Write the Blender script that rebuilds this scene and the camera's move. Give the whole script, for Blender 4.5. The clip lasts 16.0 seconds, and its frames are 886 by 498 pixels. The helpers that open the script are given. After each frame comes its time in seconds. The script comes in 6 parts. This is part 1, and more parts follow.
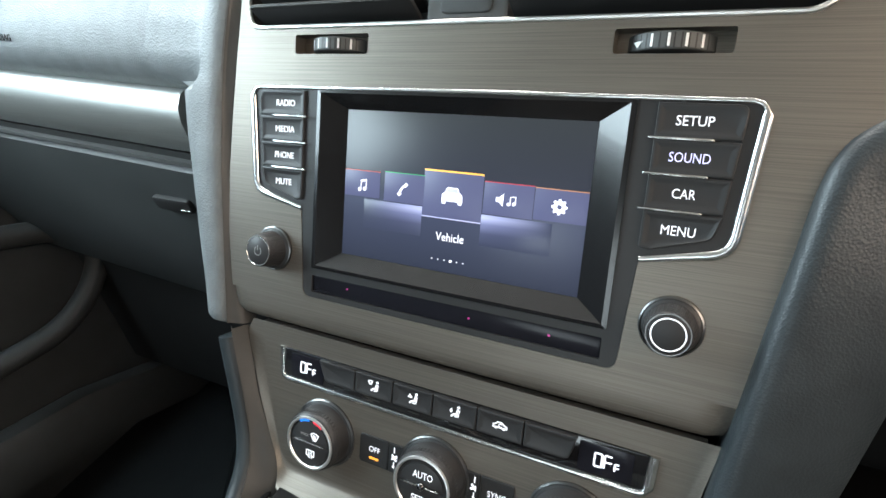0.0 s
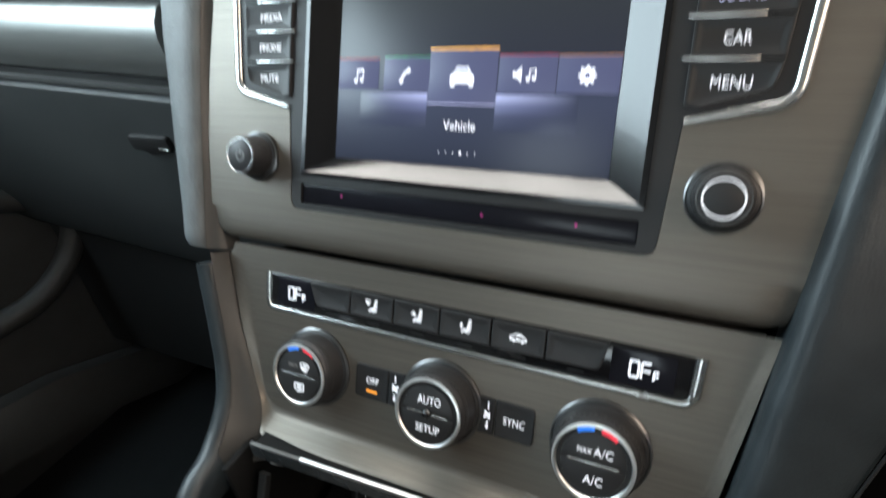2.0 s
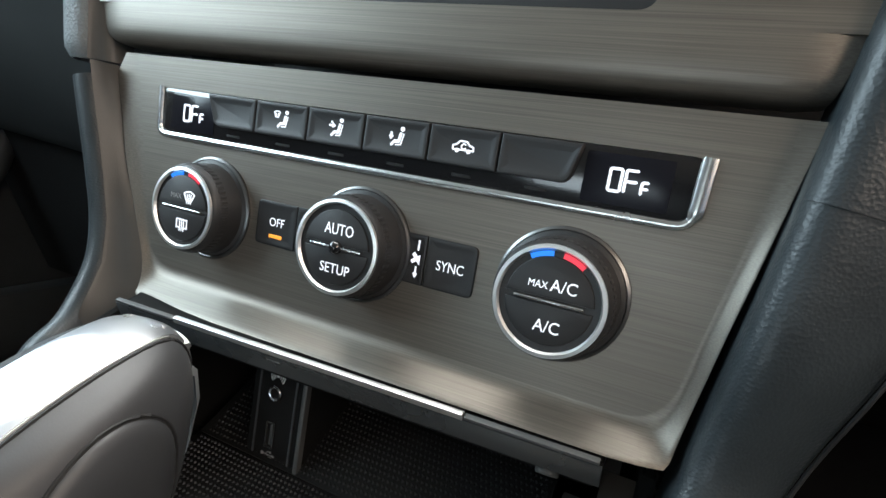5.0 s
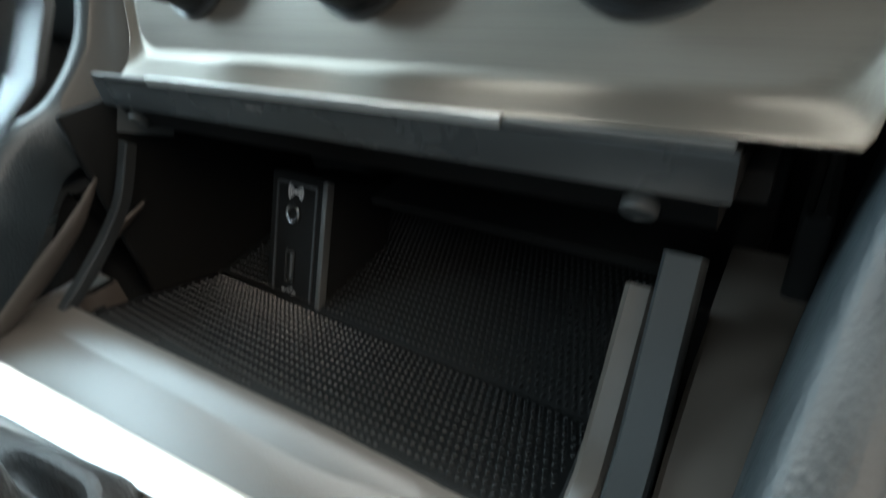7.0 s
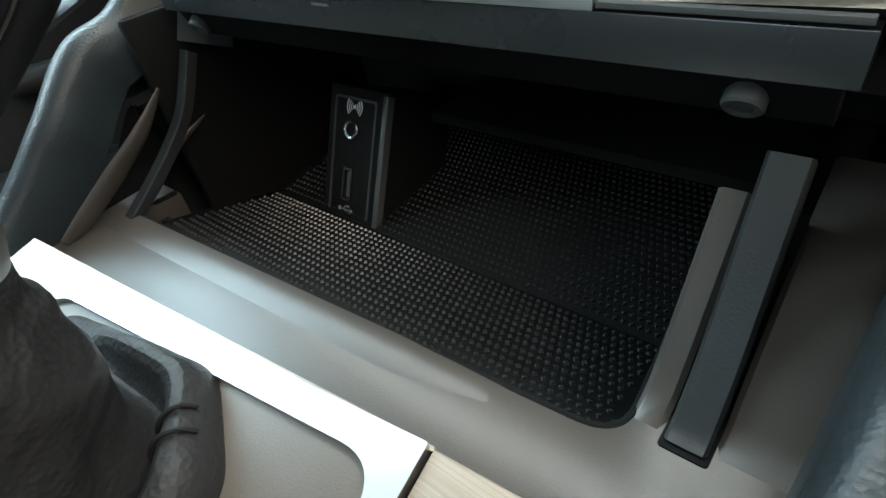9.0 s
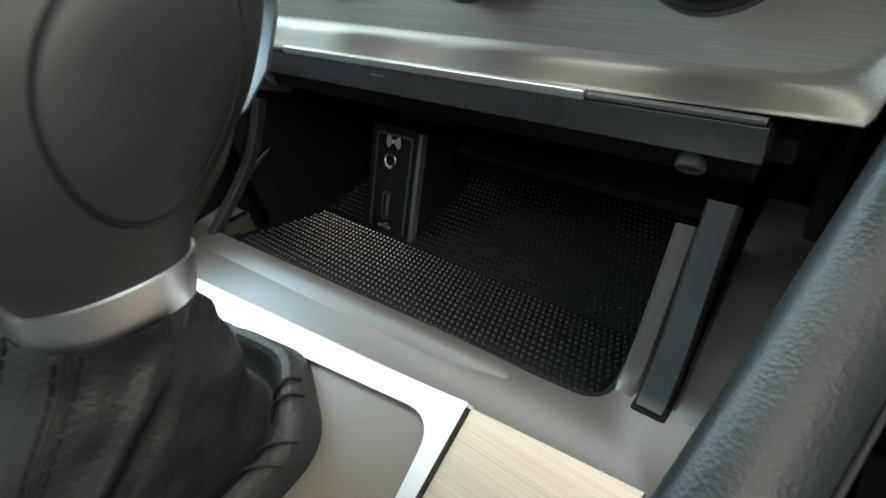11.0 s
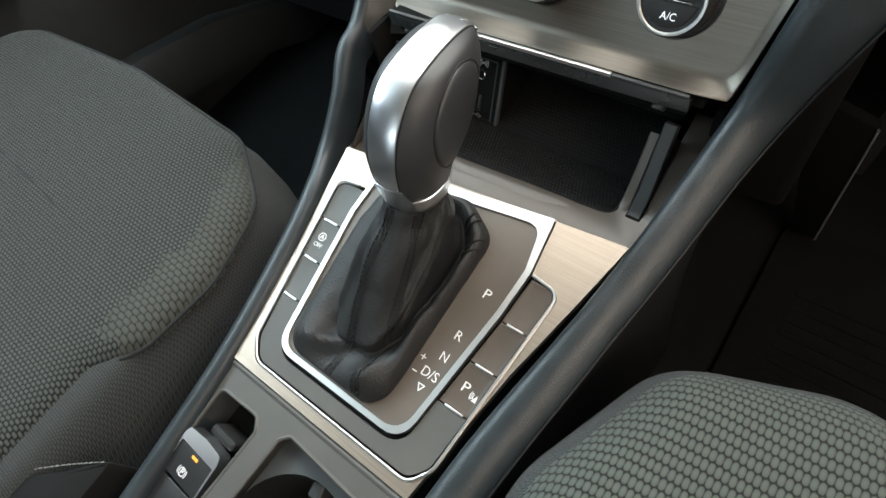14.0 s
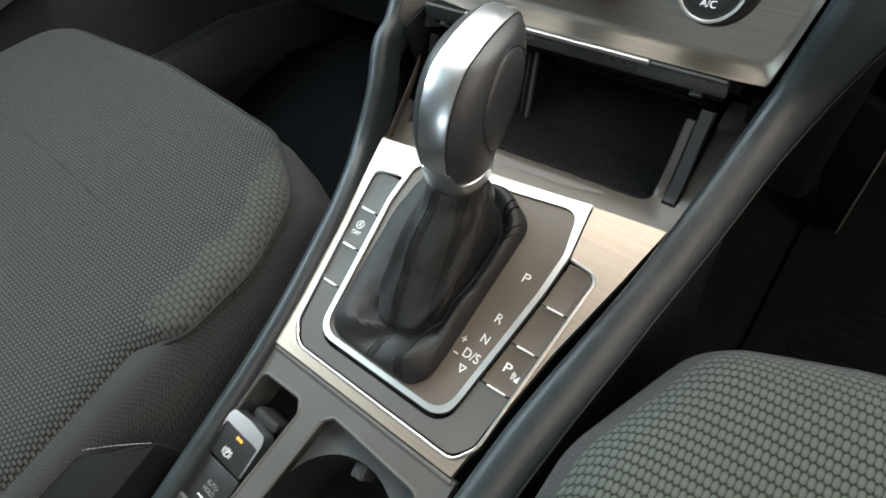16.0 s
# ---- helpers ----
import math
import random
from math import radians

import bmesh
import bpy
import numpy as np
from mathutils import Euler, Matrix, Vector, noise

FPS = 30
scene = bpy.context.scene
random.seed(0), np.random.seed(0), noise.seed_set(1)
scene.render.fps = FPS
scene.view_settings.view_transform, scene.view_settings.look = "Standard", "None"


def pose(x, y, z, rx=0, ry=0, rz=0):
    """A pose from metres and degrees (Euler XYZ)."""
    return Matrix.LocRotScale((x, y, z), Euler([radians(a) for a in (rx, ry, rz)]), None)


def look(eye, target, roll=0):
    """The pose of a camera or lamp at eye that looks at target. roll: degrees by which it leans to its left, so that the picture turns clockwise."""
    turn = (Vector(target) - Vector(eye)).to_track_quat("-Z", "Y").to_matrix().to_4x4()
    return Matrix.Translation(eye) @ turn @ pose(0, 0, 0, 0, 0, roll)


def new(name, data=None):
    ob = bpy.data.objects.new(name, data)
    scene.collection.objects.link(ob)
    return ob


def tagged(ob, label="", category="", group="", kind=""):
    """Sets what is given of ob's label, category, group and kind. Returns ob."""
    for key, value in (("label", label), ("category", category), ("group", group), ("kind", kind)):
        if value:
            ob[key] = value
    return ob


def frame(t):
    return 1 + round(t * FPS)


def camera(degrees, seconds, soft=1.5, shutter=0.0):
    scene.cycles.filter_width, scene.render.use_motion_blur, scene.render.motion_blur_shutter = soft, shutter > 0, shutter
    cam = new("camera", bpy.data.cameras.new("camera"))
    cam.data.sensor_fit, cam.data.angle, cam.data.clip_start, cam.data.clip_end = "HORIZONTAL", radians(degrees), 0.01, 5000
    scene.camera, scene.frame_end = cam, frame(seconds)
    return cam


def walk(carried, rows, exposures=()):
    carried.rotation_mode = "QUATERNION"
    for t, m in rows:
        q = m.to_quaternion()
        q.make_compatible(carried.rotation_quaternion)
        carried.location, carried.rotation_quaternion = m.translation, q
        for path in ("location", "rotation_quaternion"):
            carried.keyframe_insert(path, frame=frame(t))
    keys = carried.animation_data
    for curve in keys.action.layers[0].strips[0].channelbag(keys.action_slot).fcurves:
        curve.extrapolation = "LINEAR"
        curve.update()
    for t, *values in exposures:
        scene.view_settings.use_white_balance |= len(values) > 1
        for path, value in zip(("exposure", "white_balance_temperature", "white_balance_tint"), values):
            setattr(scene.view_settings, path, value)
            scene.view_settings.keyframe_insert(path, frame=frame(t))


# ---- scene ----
cam = camera(78.68, 16.0, soft=1.5, shutter=0.5)
# seconds, eye in metres, turn in degrees
PATH = [
    (0, 0.11894, -0.00258, 0.92492, 57.071, 6.886, 26.298),
    (0.5, 0.11868, 0.00014, 0.92054, 57.033, 7.005, 26.209),
    (1, 0.12162, 0.00346, 0.91856, 56.990, 6.932, 25.985),
    (1.5, 0.11252, -0.00085, 0.91818, 56.774, 6.600, 25.252),
    (2, 0.10405, -0.01027, 0.85914, 58.128, 6.519, 25.307),
    (2.5, 0.11589, -0.00710, 0.78616, 58.668, 6.146, 25.086),
    (3, 0.10626, 0.00007, 0.75657, 58.835, 5.293, 24.909),
    (3.5, 0.10946, -0.00491, 0.75830, 58.567, 3.423, 26.085),
    (4, 0.11116, -0.00062, 0.75979, 58.609, 2.288, 26.336),
    (6.3, 0.10588, 0.01162, 0.74339, 58.055, 1.404, 26.294),
    (6.5, 0.09818, 0.01107, 0.73222, 58.080, 1.378, 25.540),
    (7, 0.11383, 0.02554, 0.66161, 55.620, 7.618, 34.254),
    (7.5, 0.10190, 0.02004, 0.64574, 53.511, 6.895, 34.624),
    (8, 0.10320, 0.01949, 0.64743, 51.171, 7.144, 36.433),
    (8.5, 0.10598, 0.01871, 0.65033, 50.457, 7.975, 37.999),
    (11, 0.12500, -0.00698, 0.68421, 50.713, 9.164, 39.455),
    (11.5, 0.14164, -0.07752, 0.74187, 48.443, 7.904, 39.557),
    (12, 0.15177, -0.10975, 0.78929, 38.671, 9.169, 39.261),
    (12.5, 0.15607, -0.11831, 0.81566, 32.076, 9.783, 38.526),
    (13, 0.15893, -0.10393, 0.83707, 31.055, 10.498, 37.609),
    (13.5, 0.15755, -0.10522, 0.84425, 30.661, 10.949, 36.859),
    (14, 0.15940, -0.10573, 0.84667, 30.551, 11.321, 36.305),
    (14.5, 0.15838, -0.10615, 0.84598, 30.473, 11.576, 35.884),
    (15, 0.15761, -0.10412, 0.84958, 30.705, 11.676, 35.840),
    (15.5, 0.15694, -0.11046, 0.85078, 30.890, 11.742, 35.773),
    (16, 0.15062, -0.12895, 0.85168, 30.947, 11.814, 36.559),
]
walk(cam, [(t, pose(x, y, z, rx, ry, rz)) for t, x, y, z, rx, ry, rz in PATH],
     ((0, 0.58, 6150, 8), (1.5, 0.60, 6150, 8), (2.0, 0.16, 6130, 8), (2.5, 0.24, 6120, 8), (3.5, 0.26, 6050, 8), (6.5, 0.24, 5850, 4), (7, 0.50, 5750, 1), (8.5, 0.44, 5700, -1), (11, 0.40, 5750, -1), (11.5, 0.38, 6050, 6), (12, 0.34, 6050, 6), (12.5, 0.2, 6100, 6), (16, 0.18, 6100, 6)))

# ---- world, sun, large lights ----
world = bpy.data.worlds.new("sky_world")
scene.world = world
world.use_nodes = True
wn = world.node_tree.nodes
sky = wn.new("ShaderNodeTexSky")
sky.sky_type, sky.sun_disc = "NISHITA", False
sky.sun_elevation, sky.sun_rotation = radians(42), radians(250)
world.node_tree.links.new(sky.outputs["Color"], wn["Background"].inputs["Color"])
wn["Background"].inputs["Strength"].default_value = 0.10


def lamp(name, kind, m, energy, colour=(1, 1, 1), size=1.0, size_y=None):
    data = bpy.data.lights.new(name, kind)
    data.energy, data.color = energy, colour
    if kind == "AREA":
        data.shape, data.size, data.size_y = "RECTANGLE", size, size_y or size
    if kind == "SUN":
        data.angle = size
    ob = new(name, data)
    ob.matrix_basis = m
    return ob


lamp("sun", "SUN", look((-3, -2, 4), (0, 0.2, 0.6)), 0.6, (1.0, 0.97, 0.92), radians(12))
# daylight through the windows
lamp("light_windscreen", "AREA", look((-0.05, 0.65, 1.18), (-0.05, 0.34, 0.62)), 40.0, (1.0, 0.93, 0.83), 1.1, 0.66)
lamp("light_passenger_window", "AREA", look((-0.80, 0.05, 1.17), (0.0, 0.12, 0.62)), 12.0, (0.80, 0.96, 1.0), 0.85, 0.34)
lamp("light_driver_window", "AREA", look((0.76, -0.12, 1.20), (0.02, 0.0, 0.6)), 5.4, (1.0, 0.77, 0.57), 0.8, 0.3)
lamp("light_rear_window", "AREA", look((0.0, -1.52, 1.16), (0.0, 0.0, 0.7)), 6.0, (0.92, 1.0, 0.99), 1.0, 0.4)

# ---- materials ----
MM = 0.001


def material(name, colour, rough=0.5, metal=0.0, spec=0.5, coat=0.0):
    m = bpy.data.materials.new(name)
    m.use_nodes = True
    b = m.node_tree.nodes["Principled BSDF"]
    b.inputs["Base Color"].default_value = (*colour, 1)
    b.inputs["Roughness"].default_value = rough
    b.inputs["Metallic"].default_value = metal
    b.inputs["Specular IOR Level"].default_value = spec
    b.inputs["Coat Weight"].default_value = coat
    return m, m.node_tree, b


def node(tree, kind, **values):
    n = tree.nodes.new("ShaderNode" + kind)
    for key, value in values.items():
        n.inputs[key].default_value = value
    return n


def noise_tex(tree, scale, stretch=(1, 1, 1), detail=4.0, coords="Object", rough=0.5):
    c = tree.nodes.new("ShaderNodeTexCoord")
    mp = node(tree, "Mapping", Scale=stretch)
    n = node(tree, "TexNoise", Scale=scale, Detail=detail, Roughness=rough)
    tree.links.new(c.outputs[coords], mp.inputs["Vector"])
    tree.links.new(mp.outputs["Vector"], n.inputs["Vector"])
    return n.outputs["Fac"]


def ramp(tree, fac, stops):
    r = tree.nodes.new("ShaderNodeValToRGB")
    while len(r.color_ramp.elements) < len(stops):
        r.color_ramp.elements.new(0.5)
    for e, (at, col) in zip(r.color_ramp.elements, stops):
        e.position, e.color = at, (*col, 1) if len(col) == 3 else col
    tree.links.new(fac, r.inputs["Fac"])
    return r.outputs["Color"]


def bump(tree, bsdf, height, strength, distance, before=None):
    b = node(tree, "Bump", Strength=strength, Distance=distance)
    tree.links.new(height, b.inputs["Height"])
    if before:
        tree.links.new(before, b.inputs["Normal"])
    tree.links.new(b.outputs["Normal"], bsdf.inputs["Normal"])
    return b.outputs["Normal"]


def vary_rough(tree, bsdf, fac, low, high):
    m = node(tree, "MapRange")
    m.inputs["To Min"].default_value, m.inputs["To Max"].default_value = low, high
    tree.links.new(fac, m.inputs["Value"])
    tree.links.new(m.outputs["Result"], bsdf.inputs["Roughness"])


def brushed(name, colour, dark, metal=0.75, rough=0.36):
    """Brushed lacquer: fine streaks along x, with faint clouds."""
    m, t, b = material(name, colour, rough, metal)
    streak = noise_tex(t, 2600, (0.006, 1, 1), 2.0)
    cloud = noise_tex(t, 9, (1, 1, 1), 3.0)
    mix = node(t, "Math")
    mix.operation = "MULTIPLY_ADD"
    mix.inputs[1].default_value, mix.inputs[2].default_value = 0.75, 0.0
    t.links.new(streak, mix.inputs[0])
    add = node(t, "Math")
    add.operation = "MULTIPLY_ADD"
    add.inputs[1].default_value = 0.25
    t.links.new(cloud, add.inputs[0])
    t.links.new(mix.outputs[0], add.inputs[2])
    t.links.new(ramp(t, add.outputs[0], [(0.36, dark), (0.64, colour)]), b.inputs["Base Color"])
    vary_rough(t, b, streak, rough - 0.03, rough + 0.05)
    bump(t, b, streak, 0.08, 0.0002)
    return m


def grained(name, colour, rough=0.55, cell=620.0, depth=0.5, spec=0.4):
    """Leather-grained plastic or hide."""
    m, t, b = material(name, colour, rough, 0.0, spec)
    c = t.nodes.new("ShaderNodeTexCoord")
    warp = noise_tex(t, 60, detail=3.0)
    v = node(t, "TexVoronoi", Scale=cell)
    v.feature = "SMOOTH_F1"
    v.inputs["Smoothness"].default_value = 0.4
    t.links.new(c.outputs["Object"], v.inputs["Vector"])
    fine = noise_tex(t, cell * 2.2, detail=2.0)
    n = bump(t, b, v.outputs["Distance"], depth, 0.0006)
    bump(t, b, fine, 0.15, 0.0003, n)
    t.links.new(ramp(t, warp, [(0.3, tuple(x * 0.82 for x in colour)), (0.7, tuple(min(1, x * 1.15) for x in colour))]), b.inputs["Base Color"])
    vary_rough(t, b, warp, rough - 0.06, rough + 0.1)
    return m


def plastic(name, colour, rough=0.5, fine=1600.0, depth=0.2, spec=0.4):
    m, t, b = material(name, colour, rough, 0.0, spec)
    cloud = noise_tex(t, 22, detail=5.0)
    speck = noise_tex(t, fine, detail=2.0)
    t.links.new(ramp(t, cloud, [(0.3, tuple(x * 0.85 for x in colour)), (0.7, tuple(min(1, x * 1.12) for x in colour))]), b.inputs["Base Color"])
    vary_rough(t, b, cloud, rough - 0.05, rough + 0.08)
    bump(t, b, speck, depth, 0.0003)
    return m


def metal(name, colour, rough=0.22):
    m, t, b = material(name, colour, rough, 1.0)
    cloud = noise_tex(t, 60, detail=4.0)
    vary_rough(t, b, cloud, rough - 0.04, rough + 0.07)
    return m


def gloss(name, colour, rough=0.07):
    m, t, b = material(name, colour, rough, 0.0, 0.5, 0.4)
    cloud = noise_tex(t, 90, detail=6.0, rough=0.7)
    vary_rough(t, b, cloud, rough - 0.02, rough + 0.09)
    return m


def glowing(name, colour, strength):
    m, _, b = material(name, tuple(c * 0.6 for c in colour), 0.4)
    b.inputs["Emission Color"].default_value = (*colour, 1)
    b.inputs["Emission Strength"].default_value = strength
    return m


def weave(name, colour, dark, su, sv, depth, power=2.6, lo=0.1):
    """Seat cloth: staggered oval loops on the cloth's own map, with threads across each."""
    m, t, b = material(name, colour, 0.9, 0.0, 0.15)
    c = t.nodes.new("ShaderNodeTexCoord")
    wob = node(t, "TexNoise", Scale=14.0, Detail=2.0)
    t.links.new(c.outputs["UV"], wob.inputs["Vector"])
    sep = t.nodes.new("ShaderNodeSeparateXYZ")
    t.links.new(c.outputs["UV"], sep.inputs[0])

    def math(op, a, bb=None, cc=None):
        n = t.nodes.new("ShaderNodeMath")
        n.operation = op
        for slot, v in zip(n.inputs, (a, bb, cc)):
            if v is None:
                continue
            if isinstance(v, (int, float)):
                slot.default_value = v
            else:
                t.links.new(v, slot)
        return n.outputs[0]

    v = math("MULTIPLY", sep.outputs[1], sv)
    row = math("FLOOR", v)
    shift = math("MULTIPLY", math("MODULO", row, 2.0), 0.5)
    u = math("ADD", math("MULTIPLY", sep.outputs[0], su), shift)
    fu = math("SUBTRACT", math("FRACT", u), 0.5)
    fv = math("SUBTRACT", math("FRACT", v), 0.5)
    r = math("SQRT", math("ADD", math("POWER", math("ABSOLUTE", math("MULTIPLY", fu, 2.0)), power), math("POWER", math("ABSOLUTE", math("MULTIPLY", fv, 2.0)), power)))
    loop = math("SUBTRACT", 1.0, math("MINIMUM", r, 1.0))
    thread = math("MULTIPLY", math("SINE", math("MULTIPLY", u, 38.0)), 0.06)
    high = math("ADD", math("POWER", loop, 0.5), thread)
    t.links.new(ramp(t, high, [(lo, dark), (lo + 0.35, colour), (0.95, tuple(x * 1.25 for x in colour))]), b.inputs["Base Color"])
    fuzz = noise_tex(t, 2500, detail=2.0)
    n = bump(t, b, high, 0.9, depth)
    bump(t, b, fuzz, 0.3, 0.0003, n)
    b.inputs["Sheen Weight"].default_value = 0.08
    return m


FASCIA = brushed("brushed_anthracite", (0.186, 0.168, 0.144), (0.134, 0.120, 0.103), 0.68, 0.41)
# neutral aluminium, tinted tan to hold a warm reflection in its colour
PLATE_TRIM = brushed("brushed_aluminium_warm_light", (0.41, 0.345, 0.285), (0.32, 0.268, 0.222), 0.85, 0.40)
DASH_TRIM = brushed("brushed_silver", (0.36, 0.37, 0.36), (0.30, 0.31, 0.30), 0.8, 0.44)
SATIN = metal("satin_chrome", (0.60, 0.60, 0.59), 0.24)
CHROME = metal("bright_chrome", (0.86, 0.86, 0.85), 0.36)
KEY_METAL = metal("dull_satin_metal", (0.36, 0.37, 0.38), 0.55)
DARK_METAL = metal("dark_satin_ring", (0.16, 0.16, 0.16), 0.30)
KNOB_CHROME = metal("matt_chrome", (0.58, 0.59, 0.61), 0.30)
DASH_SKIN = grained("grained_dash_skin", (0.13, 0.142, 0.148), 0.52, 760.0, 0.5)
BAR_SKIN = grained("fine_grained_skin", (0.022, 0.028, 0.032), 0.38, 950.0, 0.20)
LEATHER = grained("black_leather", (0.016, 0.016, 0.0165), 0.56, 760.0, 0.4, spec=0.4)
HARD = plastic("dark_grey_plastic", (0.040, 0.044, 0.046), 0.55)
HARD_LIGHT = plastic("grey_plastic", (0.060, 0.062, 0.062), 0.5)
KNOB_SIDE = plastic("soft_touch_plastic", (0.027, 0.028, 0.030), 0.46, 2600.0, 0.06, 0.5)
TRIM_SILVER = metal("satin_silver_trim", (0.58, 0.58, 0.57), 0.38)
# black plastic, nearly zero so the tray's shade sits in the colour
TRAY_SHADE_BLACK = plastic("tray_shade_black", (0.005, 0.005, 0.005), 0.85, 1600.0, 0.2, 0.2)
CONSOLE_GREY = plastic("console_grey_plastic", (0.068, 0.067, 0.063), 0.5)
LID = plastic("lid_gloss", (0.024, 0.027, 0.029), 0.26, 1600.0, 0.02, 0.8)
LID_ARM = plastic("lid_arm_plastic", (0.022, 0.024, 0.025), 0.42)
BLACK = plastic("black_plastic", (0.007, 0.007, 0.0075), 0.65)
BUTTON = plastic("soft_black_button", (0.018, 0.018, 0.019), 0.45, 2200.0, 0.1)
CONSOLE_PANEL = plastic("matt_console_panel", (0.098, 0.081, 0.067), 0.40, 2200.0, 0.12, 0.5)
SILL = plastic("warm_grey_plastic", (0.052, 0.043, 0.036), 0.36, 2000.0, 0.12, 0.55)
BEVEL = material("black_bevel", (0.008, 0.008, 0.009), 0.18, 0.0, 0.4, 0.15)[0]
CHEEK = plastic("smooth_cheek_plastic", (0.050, 0.049, 0.046), 0.40, 2000.0, 0.12)
# driver-side keys: brown tint holds the warm light that falls there
KEY_WARM_LIT = plastic("key_in_warm_light", (0.074, 0.060, 0.049), 0.40, 2200.0, 0.1)
PIANO = gloss("piano_black", (0.006, 0.006, 0.007), 0.13)
RUBBER = plastic("rubber", (0.007, 0.007, 0.007), 0.8, 900.0, 0.4, 0.15)
STUD = plastic("polished_rubber", (0.030, 0.030, 0.030), 0.22, 900.0, 0.1, 0.7)
CARPET = plastic("carpet", (0.014, 0.015, 0.016), 0.95, 700.0, 1.0, 0.1)
GLASS_DARK = plastic("display_glass", (0.010, 0.010, 0.014), 0.20, 900.0, 0.01, 0.2)
LIT = glowing("lit_white", (0.95, 0.96, 1.0), 0.75)
LIT_VIOLET = glowing("lit_violet", (0.66, 0.64, 1.0), 0.8)
LIT_DISPLAY = glowing("display_white", (0.93, 0.95, 1.0), 1.0)
LIT_AMBER = glowing("lit_amber", (1.0, 0.36, 0.04), 1.0)
LIT_RED = glowing("lit_red", (0.9, 0.05, 0.08), 0.7)
LIT_BLUE = glowing("lit_blue", (0.03, 0.22, 0.9), 0.8)
LIT_PINK = glowing("lit_pink", (0.7, 0.05, 0.35), 0.2)
PAINT_WHITE = plastic("white_print", (0.75, 0.75, 0.75), 0.5)
PAINT_GREY = plastic("grey_print", (0.22, 0.22, 0.22), 0.5)
PAINT_DARK = plastic("dark_print", (0.006, 0.006, 0.006), 0.7)
CLOTH = weave("seat_cloth_centre", (0.046, 0.050, 0.047), (0.006, 0.006, 0.006), 235.0, 345.0, 0.0007, 3.0, 0.36)
CLOTH_HEX = weave("seat_cloth_hexagons", (0.044, 0.046, 0.041), (0.014, 0.014, 0.013), 150.0, 240.0, 0.0006, 3.2, 0.14)
CLOTH_LOOP = weave("seat_cloth_loops", (0.060, 0.068, 0.061), (0.016, 0.017, 0.016), 336.0, 181.0, 0.0006, 2.4, 0.12)
CLOTH_SIDE = weave("seat_cloth_side", (0.040, 0.043, 0.044), (0.018, 0.019, 0.020), 560.0, 560.0, 0.0004)
HEADLINER = plastic("headliner", (0.40, 0.39, 0.37), 0.9, 900.0, 0.4)
GROUND = plastic("asphalt", (0.10, 0.095, 0.09), 0.9, 60.0, 0.8)

# ---- geometry helpers ----
WORLD = {}


def frame_of(origin, u, v, n):
    m = Matrix.Identity(4)
    for i, a in enumerate((u, v, n, origin)):
        for j in range(3):
            m[j][i] = a[j]
    return m


LEAN = radians(25.3)
S = frame_of((0, 0.1550, 0.6625), (1, 0, 0), (0, math.sin(LEAN), math.cos(LEAN)), (0, -math.cos(LEAN), math.sin(LEAN)))
RISE = radians(8.0)
P = frame_of((0, 0.01347, 0.55657), (1, 0, 0), (0, math.cos(RISE), math.sin(RISE)), (0, -math.sin(RISE), math.cos(RISE)))
P = P @ Matrix.Scale(0.967, 4)
W = Matrix.Identity(4)
# the lower cabin, seats and tray
W2 = Matrix.Translation((0, 0.0125, 0.0320)) @ Matrix.Scale(0.967, 4)
# the radio's fascia
R = S @ Matrix.Translation((-0.0022, 0.0005, 0))


def low(x, y, z):
    return W2 @ Vector((x, y, z))


def at(m, u, v, n):
    """A place in metres from millimetres in one of the frames."""
    return m @ Vector((u * MM, v * MM, n * MM))


def thing(name, base, label, category, group="", kind=""):
    ob = new(name)
    ob.empty_display_size = 0.02
    ob.matrix_basis = Matrix.Translation(base)
    WORLD[ob.name] = Vector(base)
    return tagged(ob, label, category, group, kind)


def part(name, bm, mat, parent=None, label="", smooth=True, **tags):
    """Links a bmesh, in world coordinates, as one mesh object under a thing or a part."""
    bmesh.ops.recalc_face_normals(bm, faces=bm.faces)
    c = sum((v.co for v in bm.verts), Vector()) / max(1, len(bm.verts))
    for v in bm.verts:
        v.co -= c
    me = bpy.data.meshes.new(name)
    bm.to_mesh(me)
    bm.free()
    me.materials.append(mat)
    if smooth:
        me.shade_smooth()
        me.set_sharp_from_angle(angle=radians(38))
    ob = new(name, me)
    WORLD[ob.name] = c
    ob.matrix_basis = Matrix.Translation(c)
    if parent is not None:
        ob.parent = parent
        ob.matrix_parent_inverse = Matrix.Translation(-WORLD[parent.name])
    return tagged(ob, label, **tags)


def rounded(points, seg=5):
    """A closed outline from (x, y, radius) corners."""
    out, k = [], len(points)
    for i, (x, y, r) in enumerate(points):
        p, a, b = Vector((x, y)), Vector(points[i - 1][:2]), Vector(points[(i + 1) % k][:2])
        da, db = (a - p), (b - p)
        if r <= 0 or da.length < 1e-6 or db.length < 1e-6:
            out.append((x, y))
            continue
        la, lb = da.length, db.length
        da, db = da / la, db / lb
        ang = math.acos(max(-1, min(1, da.dot(db))))
        cut = min(r / math.tan(ang / 2), la * 0.49, lb * 0.49)
        s, e = p + da * cut, p + db * cut
        for j in range(seg + 1):
            f = j / seg
            q = s * (1 - f) ** 2 + p * 2 * f * (1 - f) + e * f * f
            out.append((q.x, q.y))
    return out


def box2(u0, v0, u1, v1, r=0.0):
    return rounded([(u0, v0, r), (u1, v0, r), (u1, v1, r), (u0, v1, r)])


def area2(o):
    return sum(o[i - 1][0] * o[i][1] - o[i][0] * o[i - 1][1] for i in range(len(o))) / 2


